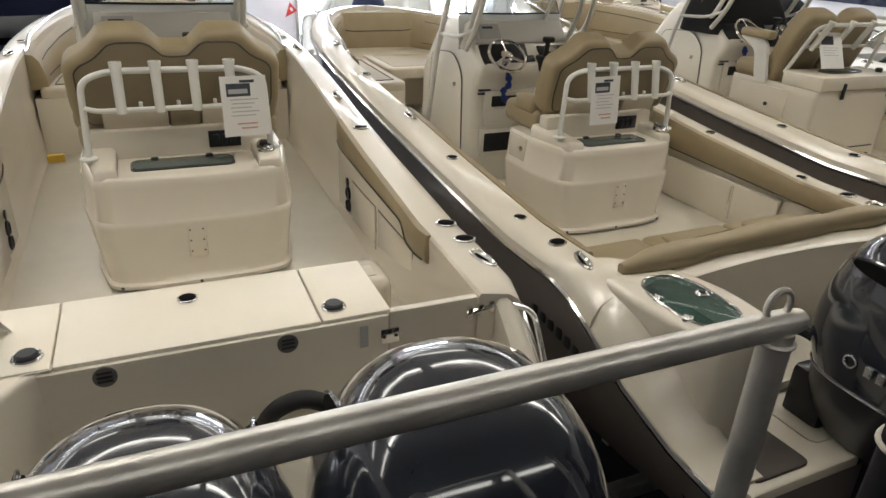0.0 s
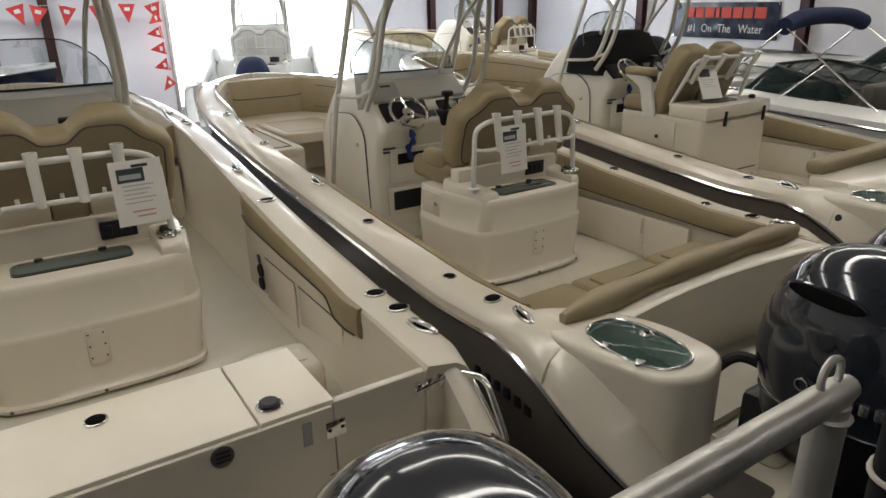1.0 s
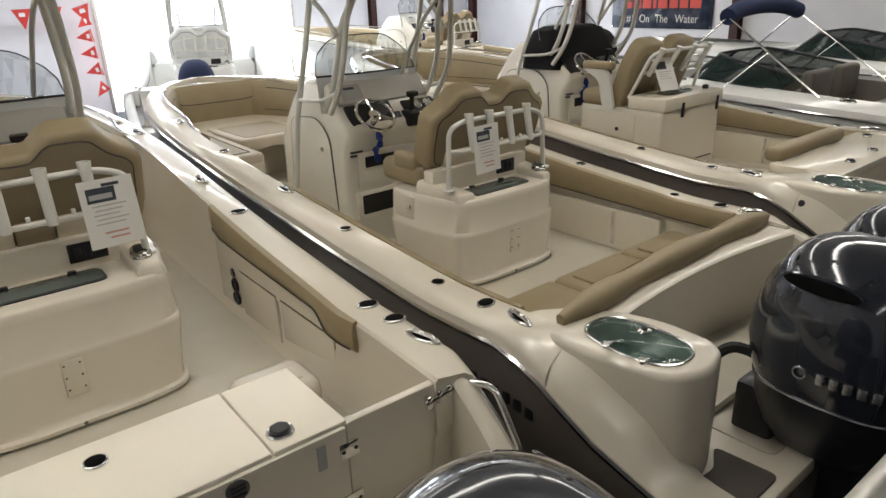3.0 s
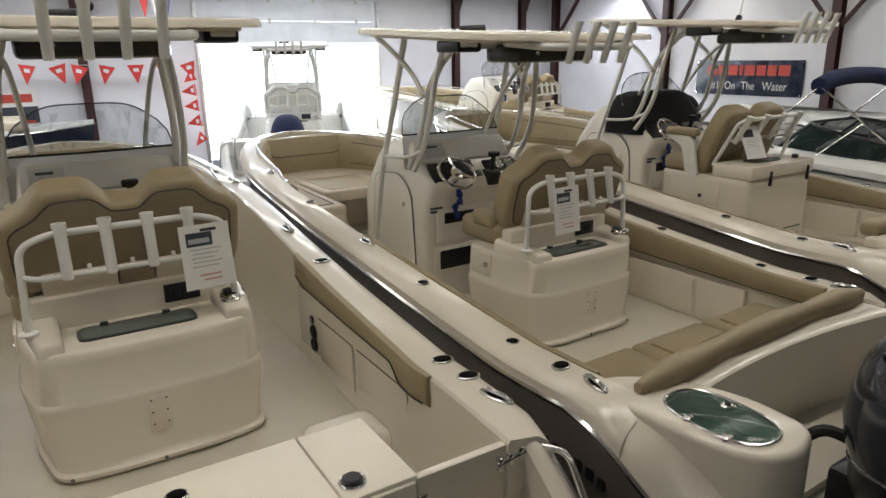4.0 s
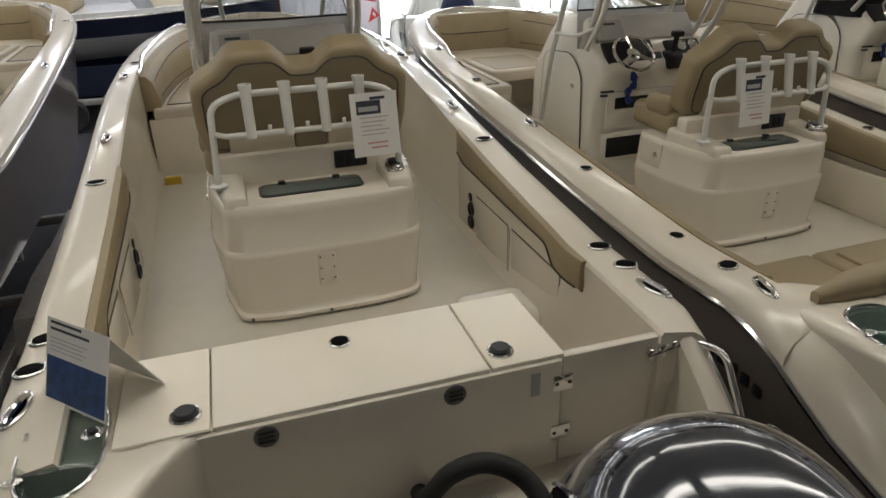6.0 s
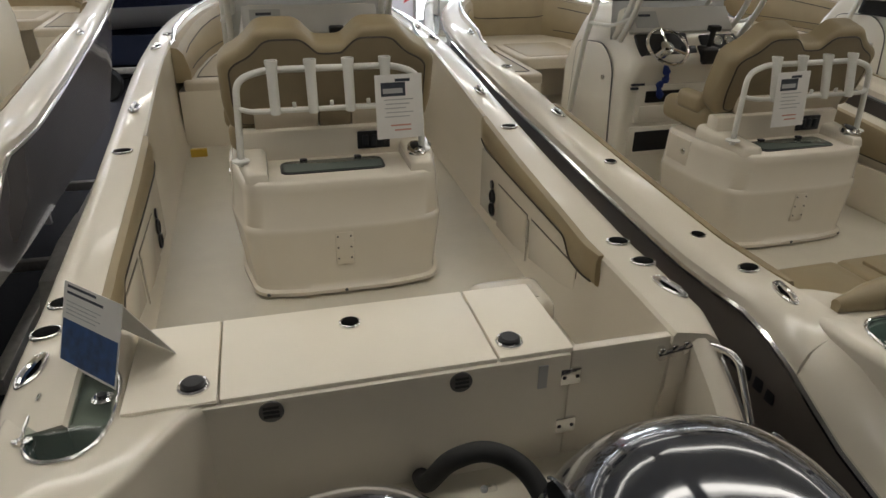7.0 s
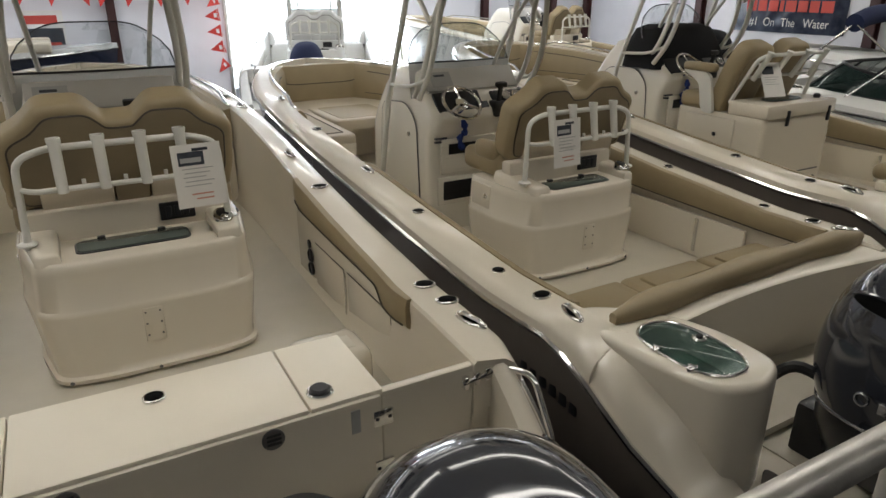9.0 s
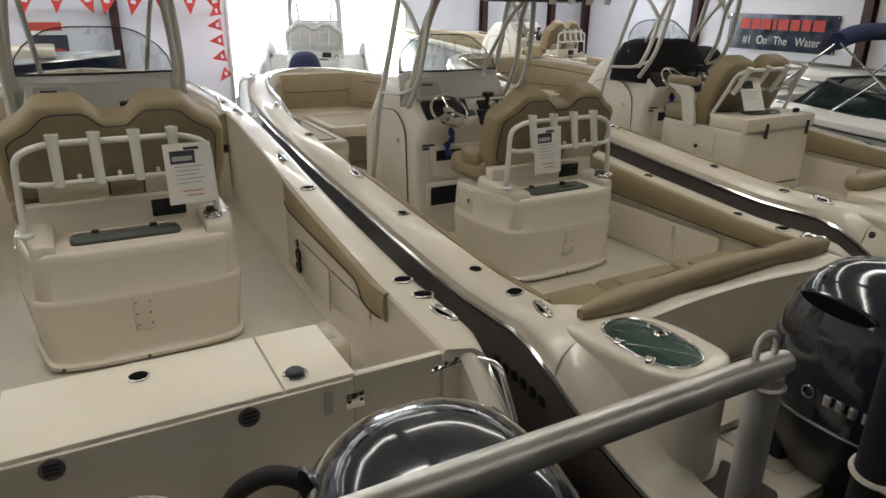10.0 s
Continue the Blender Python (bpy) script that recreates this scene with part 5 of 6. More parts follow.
# ---- boats with a bench across the stern ----
def boat_bench(cx, G, letters=True, flat=False, group="showroom boats"):
    b = thing("center_console_boat", (cx, 0.25 if flat else 0.0, G), "cream and taupe centre console boat with a tan stern bench" if not flat else "cream and taupe centre console boat with a flat transom deck", "boat", group)
    BEAM[0] = 0.955 if flat else 0.98
    b.rotation_euler.z = radians(0.8 if flat else 1.4)
    hull(b, TAUPE_HULL, DROP_LONG)
    for s in (-1, 1):
        quarter(b, s, DROP_LONG, CREST_LONG, 0.26)
        if flat:
            cup(b, s * 1.15, 0.58, 0.0, "cleat", s * 14)
            cup(b, s * 1.16, 0.89, 0.0, "light", 0)
            cup(b, s * 1.16, 1.56, sheer(1.56), "light", 0)
        else:
            cup(b, s * 1.16, 0.707, 0.0, "cup", -s * 15)
            cup(b, s * 1.17, 1.085, 0.0, "light", 0)
            cup(b, s * 1.16, 0.47, 0.0, "cleat", s * 14)
            cup(b, s * 1.18, 2.0, sheer(2.0), "light", 0)
        cup(b, s * 1.16, 2.83, sheer(2.83), "cleat", 0)
        cup(b, s * 1.16, 3.9, sheer(3.9), "light", 0)
        cup(b, s * 1.12, 5.0, sheer(5.0), "cleat", s * 14)
        bolster(b, s, 0.55, 3.0, 0.15, 0.06, 0.15)
        part("side_locker", box(min(s * 1.02, s * 1.05), max(s * 1.02, s * 1.05), 1.1, 2.9, SOLE + 0.02, -0.17, 0.006), GEL, b)
        part("locker_hinge", box(min(s * 1.005, s * 1.02), max(s * 1.005, s * 1.02), 1.50, 1.53, SOLE + 0.06, -0.19, 0.003), CHROME, b)
    for k in range(6):
        y = 0.70 - 0.075 * k
        z = -0.37 - 0.012 * k
        part("name_bar", turned(box(-0.006, 0.006, -0.026, 0.026, -0.035, 0.035, 0.003), pose(-wid(y) * 0.961, y, z, 0, 6, 0)), BLACK, b)
    # transom wall, bowed forward in the middle
    rings = []
    for k in range(17):
        u = -0.74 + 1.74 * k / 16
        y = 0.12 + 0.10 * (1 - u * u)
        rings.append([(u * 1.02, y, -0.70), (u * 1.02, y, -0.03), (u * 1.02, y + 0.03, -0.012), (u * 1.02, y + 0.18, -0.012), (u * 1.02, y + 0.18, SOLE)])
    part("transom_wall", loft(rings), GEL, b)
    pod = [(p.x, p.y) for p in rounded([(-1.18, 0.52, 0), (-1.03, 0.52, 0), (-0.86, 0.40, 0), (-0.72, 0.20, 0), (-0.655, -0.02, 0), (-0.67, -0.33, 0), (-0.92, -0.41, 0), (-1.09, -0.33, 0), (-1.165, 0.0, 0)], 0.16, 6, True)]
    pod_with_well(b, pod, -0.62, -0.002, 0.035, -0.93, -0.045, 0.155, 0.25, WELL_PALE, WELL_WATER, -1.02)
    part("hull_button", turned(lathe([(0.026, 0), (0.024, 0.012), (0.01, 0.016)], 12), pose(-1.2, 0.156, -0.13, 0, -70)), BLACK, b)
    pad = [(p.x, p.y) for p in rounded([(-0.95, -0.40, 0), (-0.80, -0.41, 0), (-0.66, -0.33, 0), (-0.64, -0.63, 0), (-0.98, -0.63, 0)], 0.04, 3, True)]
    part("step_pad", slab(pad, -0.572, -0.555, 0.004), MAT_PAD, b, "brown non-slip step pad")
    part("platform_insert", slab([(p.x, p.y) for p in rounded([(-0.52, -0.1, 0), (-0.2, -0.1, 0), (-0.2, -0.55, 0), (-0.52, -0.55, 0)], 0.06, 4, True)], -0.572, -0.562, 0.003), GEL_DECK, b)
    if not flat:
        # rolled backrest along the stern and bench cushions
        path = smooth_path([(-1.06, 0.30, 0.04), (-0.6, 0.33, 0.045), (0.0, 0.36, 0.05), (0.6, 0.36, 0.05), (1.06, 0.34, 0.05)], 5)
        rr = []
        n = len(path)
        for i, p in enumerate(path):
            t = min(1.0, 0.45 + 5 * min(i, n - 1 - i) / n)
            ridge = 0.022 * abs(math.sin(i / n * math.pi * 3)) - 0.012
            rr.append([(p.x, p.y + math.cos(a) * (0.066 + ridge) * t, p.z - 0.012 + math.sin(a) * (0.058 + ridge * 0.8) * t - (0.07 * t if math.sin(a) < -0.5 else 0)) for a in (2 * math.pi * k / 16 for k in range(16))])
        br = part("bench_backrest", loft(rr), VINYL, b, "rolled tan vinyl stern backrest", sharp=70)
        part("backrest_seam", tube([(p.x, p.y + 0.048, p.z + 0.028) for p in path[3:-3]], 0.003, 5), VINYL_DARK, br)
        for xa, xb in ((-0.98, -0.35), (-0.34, 0.33), (0.34, 0.98)):
            part("bench_cushion", box(xa, xb, 0.43, 0.98, -0.29, -0.19, 0.04, 3), VINYL, b)
            part("bench_front", box(xa + 0.1, xb - 0.1, 0.55, 0.90, -0.20, -0.172, 0.012), VINYL, b)
        part("bench_base", box(-1.0, 1.0, 0.38, 0.90, SOLE, -0.29, 0.02), GEL, b)
    else:
        part("transom_deck", box(-0.70, 1.02, 0.10, 0.66, -0.08, -0.005, 0.015), GEL, b)
        part("deck_front", box(-1.0, 1.02, 0.40, 0.66, SOLE, -0.08), GEL, b)
        part("deck_bolster", box(-0.62, 0.62, 0.60, 0.76, -0.02, 0.10, 0.05, 4), VINYL, b)
        knob(b, 0.85, 0.5, -0.003, 0.04)
        knob(b, -0.25, 0.22, -0.003, 0.04)
        cup(b, 0.3, 0.25, -0.003, "light")
    if flat:
        tackle_seat(b, -0.09, 1.74)
    else:
        leaning_post(b, 0.085, 1.75, sheet=-0.19, w=0.525, up=-0.02, bx=0.10)
    console(b, 3.02, cover=flat)
    t_top(b, 1.74 if flat else 1.76, 2.0, antenna=flat)
    bow_seats(b)
    BEAM[0] = 1.0
    return b


boat_one = boat_hatch()
info_card()
boat_two = boat_bench(2.90, 1.99)
outboard(boat_two, -0.30, -0.68, 0.49, True)
outboard(boat_two, 0.42, -0.68, 0.47, True)
boat_three = boat_bench(5.73, 2.11, flat=True)
outboard(boat_three, -0.22, -0.90, 0.30, True)
outboard(boat_three, 0.50, -0.90, 0.30, True)
for cx in (-0.02, 2.90, 5.73):
    trailer(cx, 0.0, 6.5)


# ---- near rail ----
def rail():
    r = thing("guard_rail", (0.70, -1.46, 0.0), "brushed aluminium pipe guard rail with a welded eye ring", "rail")
    part("top_pipe", tube([(-4.5, 0, 2.93), (-0.02, 0, 2.93), (0.012, 0, 2.93)], [0.023, 0.023, 0.018], 18), ALU, r)
    part("post", tube([(-0.03, 0, 2.92), (-0.03, 0, 0.0)], 0.026, 16), ALU, r)
    part("eye_ring", tube([(-0.045 + 0.024 * math.cos(a), 0, 2.966 + 0.026 * math.sin(a)) for a in (2 * math.pi * k / 18 for k in range(18))], 0.0055, 8, closed=True), ALU, r)
    part("weld_bead", tube([(-0.03 + 0.028 * math.cos(a), 0.028 * math.sin(a), 2.90) for a in (2 * math.pi * k / 16 for k in range(16))], 0.004, 6, closed=True), ALU, r)


rail()


# ---- second rope-tied post of the rail, with a padded pile ----
def rope_post():
    r = thing("guard_rail_post", (1.36, -1.48, 0.0), "aluminium rail post with white rope tied round it", "rail post")
    part("post", tube([(0, 0, 0.0), (0, 0, 3.06)], 0.022, 16), ALU, r)
    part("top_cap", turned(lathe([(0.029, 0), (0.029, 0.02), (0.015, 0.03)], 16), pose(0, 0, 3.05)), ALU, r)
    part("strut", tube([(0.06, 0.0, 2.2), (0.16, 0.02, 2.95)], 0.017, 10), ALU, r)
    for z in (2.79, 2.803, 2.816, 2.66):
        part("rope_wrap", tube([(0.034 * math.cos(a), 0.034 * math.sin(a), z + 0.004 * math.sin(a)) for a in (2 * math.pi * k / 16 for k in range(16))], 0.0075, 6, closed=True), ROPE, r)
    part("clamp", turned(lathe([(0.036, 0), (0.036, 0.05)], 14), pose(0, 0, 2.60)), POWDER, r)


def padded_post():
    p = thing("padded_post", (1.57, -1.28, 0.0), "black padded rail post with a white rope loop", "post")
    part("post_pad", tube([(0, 0, 0), (0, 0, 2.55), (0, 0, 2.72)], [0.065, 0.065, 0.058], 18), FABRIC_BLACK, p)
    part("rope_loop", tube([(0.07 * math.cos(a), 0.07 * math.sin(a), 2.27 + 0.012 * math.cos(a)) for a in (2 * math.pi * k / 20 for k in range(20))], 0.009, 7, closed=True), ROPE, p)
    part("rope_line", tube(smooth_path([(-0.065, -0.03, 2.26), (-0.05, -0.10, 2.27), (-0.07, -0.17, 2.45), (-0.08, -0.21, 2.68)], 6), 0.008, 7), ROPE, p)
    part("rope_line", tube(smooth_path([(0.05, -0.05, 2.30), (-0.02, -0.12, 2.42), (-0.09, -0.185, 2.65)], 6), 0.008, 7), ROPE, p)
    part("rope_line", tube(smooth_path([(-0.13, -0.19, 2.79), (-0.19, -0.10, 2.95), (-0.2, 0.0, 3.0)], 6), 0.006, 7), ROPE, p)
    part("rope_knot", tube(smooth_path([(-0.06, -0.05, 2.56), (-0.075, -0.03, 2.60), (-0.06, -0.06, 2.62), (-0.08, -0.045, 2.58), (-0.065, -0.04, 2.64)], 5), 0.011, 8), ROPE, p)


rope_post()
padded_post()


# ---- boats beyond ----
def plain_boat(cx, y0, G, mat, label, turn=0.0, lounge=True, helm=True, top=True):
    b = thing("center_console_boat", (cx, y0, G), label, "boat", "showroom boats", turn=turn)
    hull(b, mat, DROP_SHORT)
    for s in (-1, 1):
        quarter(b, s)
        bolster(b, s, 0.7, 3.2, 0.15, 0.06, 0.15)
        cup(b, s * 1.13, 0.6, 0.0, "cleat", s * 12)
        cup(b, s * 1.28, 3.2, sheer(3.2), "cleat", 0)
        cup(b, s * 1.22, 5.2, sheer(5.2), "light", 0)
    part("transom_box", box(-1.05, 1.05, 0.19, 0.7, SOLE, -0.01, 0.015), GEL, b)
    if lounge:
        bow_seats(b)
    if helm:
        leaning_post(b, 0.0, 1.8, sheet=None)
        console(b, 3.0)
    if top:
        t_top(b, 1.9, 2.1)
    return b


far_boat = plain_boat(3.68, 9.9, 2.12, WHITE_GEL, "white centre console boat standing before the bright door", turn=-20)
outboard(far_boat, -0.1, -0.55, 0.50, cover=FABRIC_NAVY)
for ob in far_boat.children_recursive:
    if ob.type == "MESH" and ob.data.materials and ob.data.materials[0] in (VINYL, VINYL_DARK, VINYL_LIGHT, GEL):
        ob.data.materials[0] = WHITE_VINYL
side_boat = plain_boat(-3.30, 2.6, 2.16, TAUPE_HULL, "cream and taupe boat with tan bow seats on a trailer", turn=0.5, top=False)
rear_boat = plain_boat(9.9, 7.9, 2.2, WHITE_GEL, "cream boat with a tan lounge in the rear row", turn=15, top=False)
outboard(rear_boat, 0.25, -0.9, 0.55, cover=FABRIC_BLACK)
for cx, y0, tn in ((3.68, 9.9, -20), (-3.30, 2.6, 0.5), (9.9, 7.9, 15)):
    trailer(cx, y0, 6.0).rotation_euler.z = radians(tn)


def navy_boat():
    """Bow rider lying along the end wall, its bow to the door."""
    b = thing("bow_rider_boat", (0.9, 14.2, 2.2), "navy and white bow rider boat on a trailer by the wall", "boat", turn=-90)
    L = 6.2

    def half(t):
        return 1.12 * (1 - max(0.0, (t - 0.35) / 0.65) ** 2.3)
    bands = ((0.0, -0.10, 1.0, WHITE_GEL, "deck_band"), (-0.10, -0.45, 0.985, NAVY_HULL, "navy_band"), (-0.45, -0.95, 0.93, WHITE_GEL, "hull_bottom"))
    for z0, z1, k, mat, name in bands:
        rings = []
        for i in range(25):
            t = i / 24
            y, h = -L + L * t, half(t)
            up = 0.18 * t ** 2
            k1 = {"deck_band": 0.99, "navy_band": 0.93 - 0.25 * max(0, t - 0.6), "hull_bottom": 0.45 * (1 - t * 0.7)}[name]
            k0 = {"deck_band": 1.0, "navy_band": 0.988, "hull_bottom": 0.93 - 0.25 * max(0, t - 0.6)}[name]
            back = 0.5 * max(0, t - 0.7) * (-z1)
            rings.append([(h * k0, y, z0 + up), (h * k1, y - back, z1 + up * (1.0 if name != "hull_bottom" else 1.8)), (-h * k1, y - back, z1 + up * (1.0 if name != "hull_bottom" else 1.8)), (-h * k0, y, z0 + up)])
        part(name, loft(rings), mat, b)
    part("rub_rail", tube([(half(t) * 1.005, -L + L * t, -0.10 + 0.18 * t * t) for t in (k / 24 for k in range(25))], 0.02, 6), CHROME, b)
    for s in (-1, 1):
        part("bow_cushion", box(s * 0.45 - 0.3, s * 0.45 + 0.3, -2.5, -1.2, 0.05, 0.28, 0.06, 3), VINYL_LIGHT, b)
    part("helm_cushion", box(-0.8, 0.8, -4.9, -3.9, 0.02, 0.35, 0.08, 3), VINYL, b)
    rings = [[(0.95 * math.sin(a) * k, -2.9 + 0.75 * math.cos(a) * k - d, z) for a in (-1.35 + 2.7 * i / 14 for i in range(15))] for z, k, d in ((0.06, 1.0, 0.0), (0.3, 0.95, 0.15), (0.5, 0.88, 0.3))]
    bm = loft(rings, closed=False)
    bmesh.ops.solidify(bm, geom=bm.faces[:], thickness=0.006)
    part("windscreen", bm, SMOKE, b)
    t = thing("boat_trailer", (0.9, 14.2, 0), "galvanised trailer with a white spoked wheel", "trailer", "boat trailers", turn=-90)
    for s in (-1, 1):
        part("frame_rail", box(s * 0.9 - 0.05, s * 0.9 + 0.05, -6, -0.8, 0.5, 0.62, 0.01), ALU, t)
        part("bunk", box(s * 0.6 - 0.06, s * 0.6 + 0.06, -5.5, -1.5, 0.62, 1.2, 0.01), CARPET_BLUE, t)
        w = part("tyre", turned(lathe([(0.20, -0.10), (0.30, -0.11), (0.335, -0.08), (0.34, 0.0), (0.335, 0.08), (0.30, 0.11), (0.20, 0.10)], 28), pose(s * 1.05, -4.35, 0.34, 0, 90)), RUBBER, t)
        part("rim", turned(lathe([(0.19, -0.07), (0.2, 0.085), (0.15, 0.075), (0.08, 0.10), (0.03, 0.11)], 20), pose(s * 1.05, -4.35, 0.34, 0, 90 * s)), CHROME, w)
    part("tongue", box(-0.05, 0.05, -0.9, 0.6, 0.5, 0.6, 0.01), ALU, t)


navy_boat()


def runabout(cx, G, canopy=True, label="white runabout boat with a green tinted wraparound windscreen"):
    b = thing("runabout_boat", (cx, 0.2, G), label, "boat", "runabouts")
    L = 6.8

    def half(t):
        return 1.15 * (0.93 + 0.07 * min(1, t * 4)) * (1 - max(0.0, (t - 0.5) / 0.5) ** 2.2)

    def rise(t):
        return 0.30 * t - 0.22 * max(0, 0.12 - t) / 0.12
    rings = []
    for i in range(29):
        t = i / 28
        h, y, u = half(t), L * t, rise(t)
        rings.append([(0.0, y, -1.05 + 0.7 * t ** 3), (h * 0.80 * (1 - 0.4 * t), y, -0.68 + 0.4 * t ** 2), (h * 0.97, y, u - 0.30), (h, y, u - 0.12), (h * 0.985, y, u - 0.04), (h * 0.90, y, u + 0.02), (h * 0.72, y, u + 0.05)])
    for s in (-1, 1):
        part("hull_side", loft([[(s * x, y, z) for x, y, z in r] for r in rings], closed=False), WHITE_GEL, b)
        part("rub_rail", tube([(s * r[3][0] * 1.004, r[3][1], r[3][2]) for r in rings], 0.018, 6), CHROME, b)
        part("side_coaming", loft([[(s * half(t) * 0.72, L * t, rise(t) + 0.05), (s * half(t) * 0.70, L * t, rise(t) - 0.02), (s * half(t) * 0.66, L * t, -0.45)] for t in (0.05 + 0.55 * k / 10 for k in range(11))], closed=False), GREY_VINYL, b)
        cup(b, s * 0.93, 1.4, rise(0.2) + 0.035, "cleat")
        cup(b, s * 0.95, 3.6, rise(0.52) + 0.035, "cleat")
    deck = [(-half(t) * 0.73, L * t) for t in (0.58 + 0.40 * k / 8 for k in range(9))]
    part("foredeck", slab(deck + [(-x, y) for x, y in deck[::-1]], 0.12, 0.24, 0.02), WHITE_GEL, b)
    part("cockpit_floor", box(-0.85, 0.85, 0.15, 4.1, -0.5, -0.42), GEL_DECK, b)
    part("stern_deck", box(-0.85, 0.85, 0.03, 0.75, -0.42, -0.02, 0.04), WHITE_GEL, b)
    part("rear_seat", box(-0.78, 0.78, 0.75, 1.35, -0.42, 0.05, 0.08, 3), GREY_VINYL, b)
    for s in (-1, 1):
        part("bucket_seat", box(s * 0.42 - 0.27, s * 0.42 + 0.27, 2.0, 2.55, -0.42, 0.02, 0.07, 3), GREY_VINYL, b)
        part("seat_back", box(s * 0.42 - 0.27, s * 0.42 + 0.27, 1.92, 2.08, -0.05, 0.38, 0.06, 3), GREY_VINYL, b)
    part("dashboard", box(-0.8, 0.8, 3.0, 3.5, -0.2, 0.22, 0.08, 3), BLACK, b)

    def screen(z, k, d):
        out = []
        for i in range(21):
            u = -1 + i / 10
            a = abs(u)
            x = 0.86 * k * math.copysign(min(1, a * 1.6), u)
            y = 3.75 - d - 2.2 * max(0, a - 0.45) ** 1.05 - 0.12 * a * a
            out.append((x, y, z - 0.20 * max(0, a - 0.5) * (z > 0.25) * 2))
        return out
    rows = [screen(0.16, 1.0, 0.0), screen(0.36, 0.95, 0.22), screen(0.52, 0.90, 0.42)]
    bm = loft(rows, closed=False)
    bmesh.ops.solidify(bm, geom=bm.faces[:], thickness=0.008)
    ws = part("windscreen", bm, GREEN_GLASS, b, "green tinted glass windscreen")
    part("screen_frame", tube(rows[-1], 0.02, 6), BLACK, ws)
    part("screen_foot", tube(rows[0], 0.018, 6), BLACK, ws)
    for u in (5, 10, 15):
        part("screen_pillar", tube([r[u] for r in rows], 0.016, 6), BLACK, ws)
    w = pose(0.42, 2.86, 0.22, 60)
    part("steering_wheel", turned(tube([(0.17 * math.cos(a), 0.17 * math.sin(a), 0) for a in (2 * math.pi * k / 22 for k in range(22))], 0.015, 7, closed=True), w), BLACK, b)
    if canopy:
        c = part("bimini_boot", tube(smooth_path([(-0.95, 3.0, 1.02), (-0.6, 3.02, 1.10), (0.0, 3.05, 1.13), (0.6, 3.02, 1.10), (0.95, 3.0, 1.02)], 6), 0.11, 12), FABRIC_NAVY, b, "rolled navy canvas bimini")
        for s in (-1, 1):
            part("bimini_pole", tube([(s * 0.93, 3.0, 1.02), (s * 1.0, 1.7, 0.12)], 0.013, 8), CHROME, b)
            part("bimini_pole", tube([(s * 0.93, 3.0, 1.02), (s * 1.0, 3.9, 0.2)], 0.013, 8), CHROME, b)
            part("bimini_strut", tube([(s * 0.96, 2.4, 0.60), (s * 1.0, 2.9, 0.16)], 0.010, 8), CHROME, b)
    return b


run_one = runabout(9.15, 2.05)
outboard(run_one, 0.0, -0.75, 0.45)
run_two = runabout(12.1, 2.15, canopy=False, label="grey upholstered white runabout boat beside the wall")
outboard(run_two, -0.3, -0.7, 0.45)
for k in range(5):
    f = thing("fishing_reel", (11.2 + 0.32 * k, 1.9 + 0.25 * (k % 2), 2.62), "black and gold fishing reel on a rod", "fishing reel", "fishing reels")
    part("reel_body", turned(lathe([(0.05, -0.05), (0.062, -0.045), (0.04, -0.03), (0.04, 0.03), (0.062, 0.045), (0.05, 0.05)], 14), pose(0, 0, 0, 0, 90)), BLACK, f)
    part("rod", tube([(0, 0.02, -0.55), (0.0, 0.03, 0.05), (0.02, -0.25, 1.6)], [0.016, 0.012, 0.004], 7), COWL_LOW, f)
    part("crank", tube([(0.06, 0, 0), (0.10, 0, 0), (0.10, 0.0, -0.06)], 0.007, 6), CHROME, f)
for cx in (9.15, 12.1):
    trailer(cx, 0.2, 6.0)


# ---- wall dressing ----
def banner():
    w, h = 2.86, 0.82
    b = thing("wall_banner", (X1 - 0.035, 8.65, 2.885), "glossy navy vinyl banner with a red band and white slogan", "banner")
    face = Matrix.Rotation(radians(-90), 4, "Z") @ Matrix.Rotation(radians(90), 4, "X")
    rings = []
    for i in range(41):
        u = -w / 2 + w * i / 40
        rings.append([(u, v, 0.012 * noise.noise(Vector((u * 3.0, v * 3.0, 0.0))) + 0.008 * noise.noise(Vector((u * 11, v * 7, 2)))) for v in (-h / 2 + h * j / 10 for j in range(11))])
    bm = loft(rings, closed=False)
    bmesh.ops.solidify(bm, geom=bm.faces[:], thickness=0.004)
    part("sheet", turned(bm, face), material("navy_banner_vinyl", (0.012, 0.018, 0.05), 0.16, vary=0.3, scale=4, second=(0.08, 0.10, 0.15)), b)
    x = -1.08
    for k, ww in enumerate((0.30, 0.26, 0.28, 0.13, 0.30, 0.27, 0.26, 0.32)):
        part("brand_shape", turned(box(x, x + ww - 0.035, 0.06, 0.30, 0.018, 0.021), face @ Matrix.Shear("XZ", 4, (0, 0))), INK_RED, b)
        x += ww + 0.015
    for word, wx in (("#1", -0.84), ("On", -0.42), ("The", 0.07), ("Water", 0.76)):
        text_mesh(word, 0.27, PENNANT_WHITE, face @ Matrix.Translation((wx, -0.19, 0.022)), "slogan_word", b, 0.001, 0.86)
    for sx in (-1, 1):
        for sy in (-1, 1):
            part("eyelet", turned(lathe([(0.02, 0), (0.018, 0.006), (0.01, 0.006)], 10), face @ Matrix.Translation((sx * (w / 2 - 0.04), sy * (h / 2 - 0.04), 0.02))), CHROME, b)


banner()


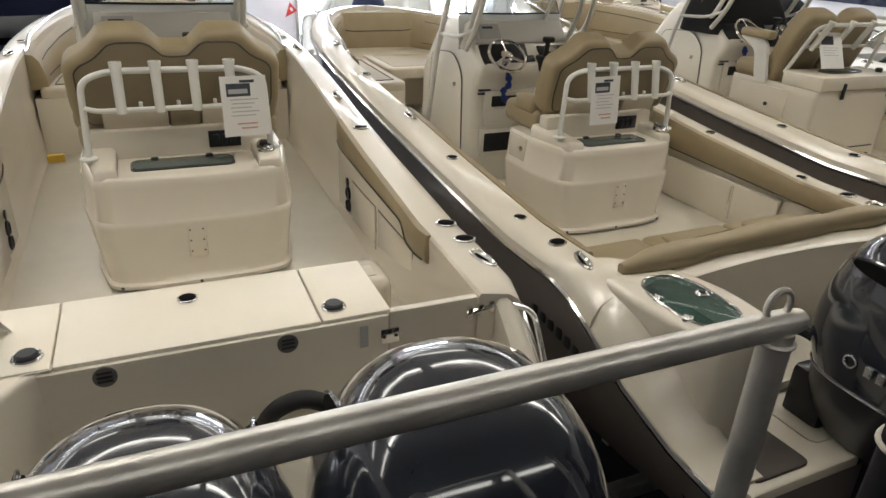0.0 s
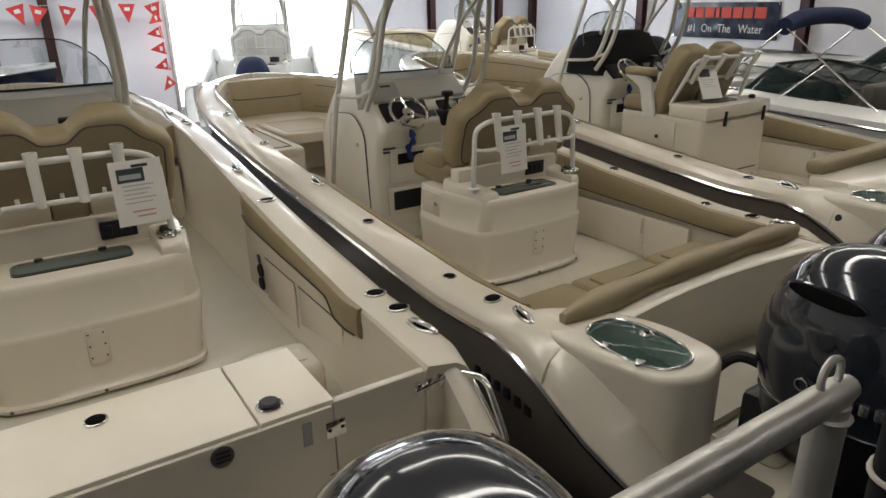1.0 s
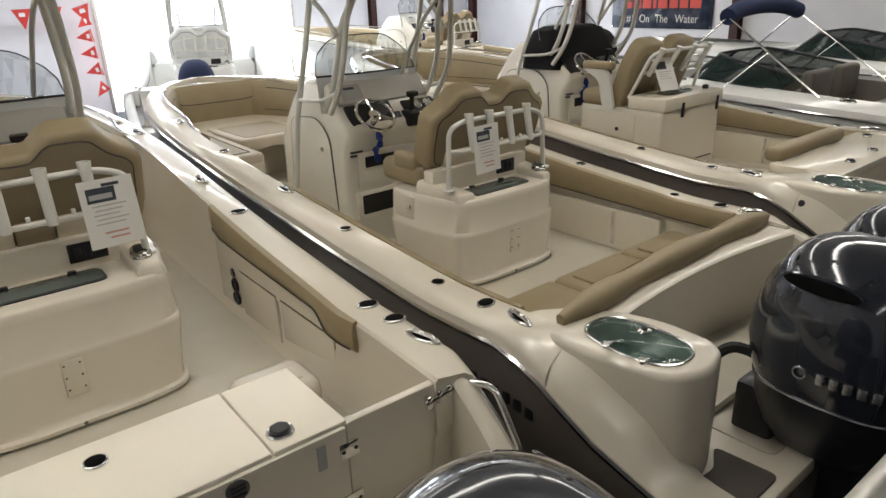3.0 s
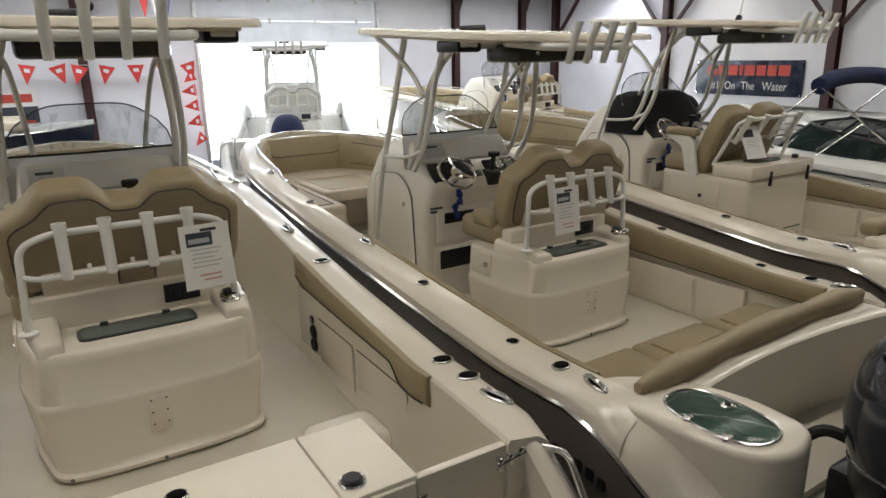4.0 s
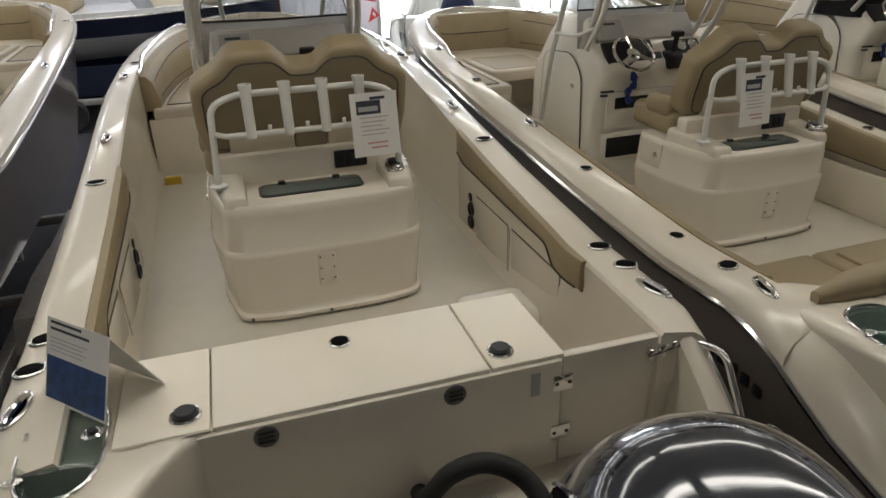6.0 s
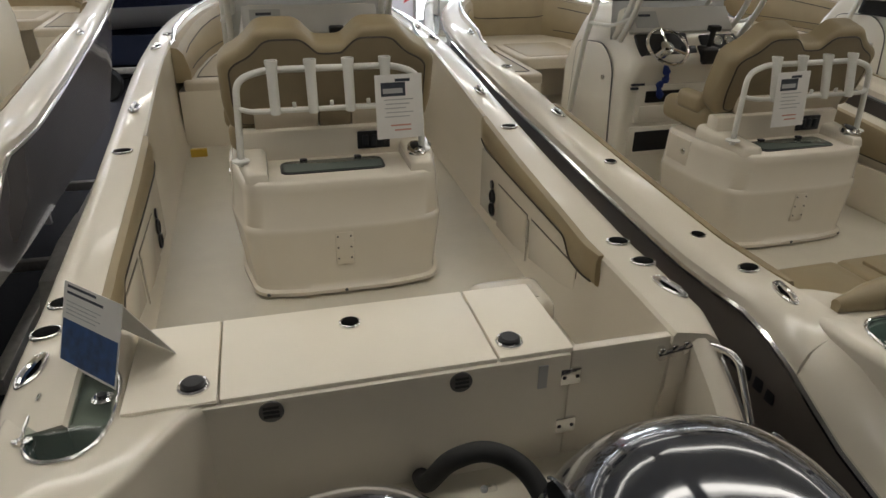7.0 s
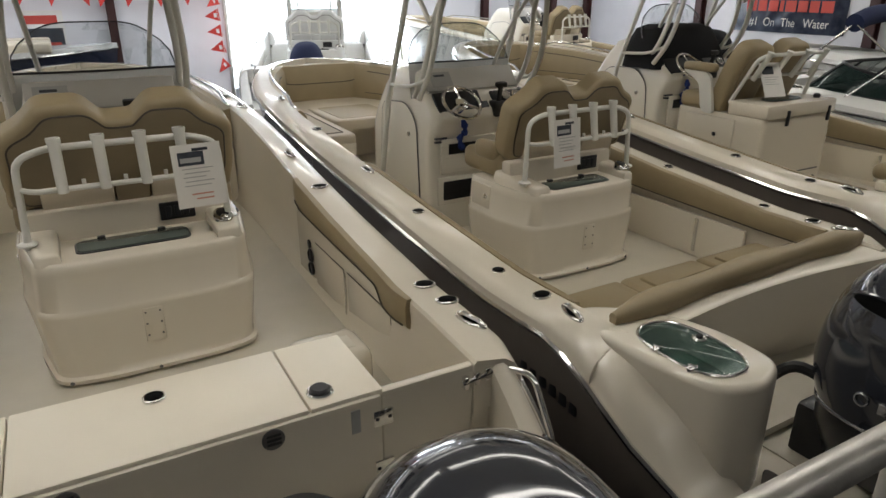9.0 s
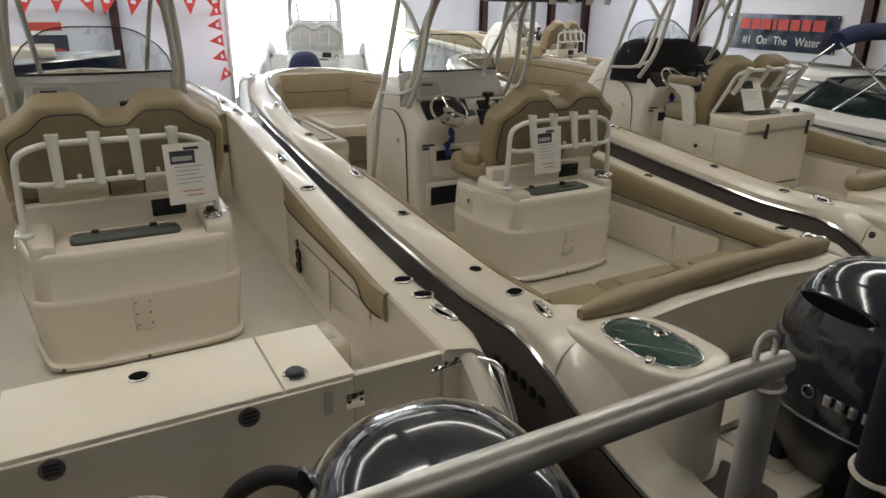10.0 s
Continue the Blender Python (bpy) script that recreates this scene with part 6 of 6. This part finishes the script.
def pennants():
    s = thing("pennant_string", (0, 15.45, 0), "string of small red triangular pennants", "pennants")
    xs = [-1.3, -0.7, -0.1, 0.45, 0.89, 1.43, 2.02, 2.62, 3.15]
    zs = [3.50 - 0.05 * abs(math.sin(x * 1.1)) for x in xs]
    part("cord", tube([(x, 0, z) for x, z in zip(xs, zs)], 0.006, 5), PENNANT_WHITE, s)
    random.seed(5)

    def flag(x, z, tilt, size, mat):
        m = pose(x, 0, z, 0, tilt, random.uniform(-30, 30))
        bm = loft([[(-size * 0.5, -0.002, 0), (0.0, -0.002, -size * 1.15), (size * 0.5, -0.002, 0)], [(-size * 0.5, 0.002, 0), (0.0, 0.002, -size * 1.15), (size * 0.5, 0.002, 0)]])
        o = part("pennant", turned(bm, m), mat, s)
        part("pennant_mark", turned(box(-size * 0.16, size * 0.16, -0.006, -0.0035, -size * 0.42, -size * 0.2), m), PENNANT_WHITE, o)
    for x, z in zip(xs, zs):
        flag(x, z - 0.02, random.uniform(-18, 18), 0.36, PENNANT_RED)
    part("cord", tube([(3.15, 0, 3.45), (3.3, 0, 2.6), (3.33, 0, 1.6)], 0.006, 5), PENNANT_WHITE, s)
    for k in range(5):
        flag(3.27 + 0.02 * k, 3.2 - k * 0.36, 70 + random.uniform(-25, 25), 0.30, PENNANT_RED)
    s2 = thing("pennant_string", (0, 13.9, 0), "large red white and blue pennants under the ceiling", "pennants")
    for x, mat in ((1.75, PENNANT_RED), (2.12, PENNANT_RED), (2.33, PENNANT_WHITE), (2.55, PENNANT_BLUE)):
        bm = loft([[(x - 0.2, d, H), (x, d, 4.35), (x + 0.2, d, H)] for d in (-0.002 + 0.01 * (x > 2.2), 0.002 + 0.01 * (x > 2.2))])
        part("pennant", bm, mat, s2)


pennants()


def poster():
    p = thing("wall_poster", (-0.4, Y1 - 0.03, 2.55), "boat poster with a red heading on the wall", "poster")
    part("sheet", box(-0.42, 0.42, -0.004, 0.0, -0.75, 0.42), PAPER, p)
    part("photo", box(-0.38, 0.38, -0.008, -0.005, -0.65, 0.05), INK_DARK, p)
    part("heading", box(-0.34, 0.3, -0.008, -0.005, 0.14, 0.32), INK_RED, p)
    part("hull_shape", box(-0.3, 0.3, -0.011, -0.0085, -0.45, -0.25), INK_RED, p)
    f = thing("window_1", (14.1, Y1 - 0.04, 2.38), "small dark framed window in the end wall", "window", kind="structure")
    for b in ((-0.55, 0.55, 0.27, 0.33), (-0.55, 0.55, -0.33, -0.27), (-0.55, -0.49, -0.27, 0.27), (0.49, 0.55, -0.27, 0.27)):
        part("window_frame", box(b[0], b[1], -0.04, 0.0, b[2], b[3], 0.005), STEEL_RED, f)
    part("pane", box(-0.49, 0.49, -0.012, -0.004, -0.27, 0.27), CLEAR, f)
    v = thing("wall_fan", (1.28, Y1 - 0.12, 4.72), "small round wall fitting beside a column", "fitting")
    part("body", turned(lathe([(0.10, 0), (0.12, 0.05), (0.08, 0.09)], 16), pose(0, 0.1, 0, 90)), BLACK, v)


poster()
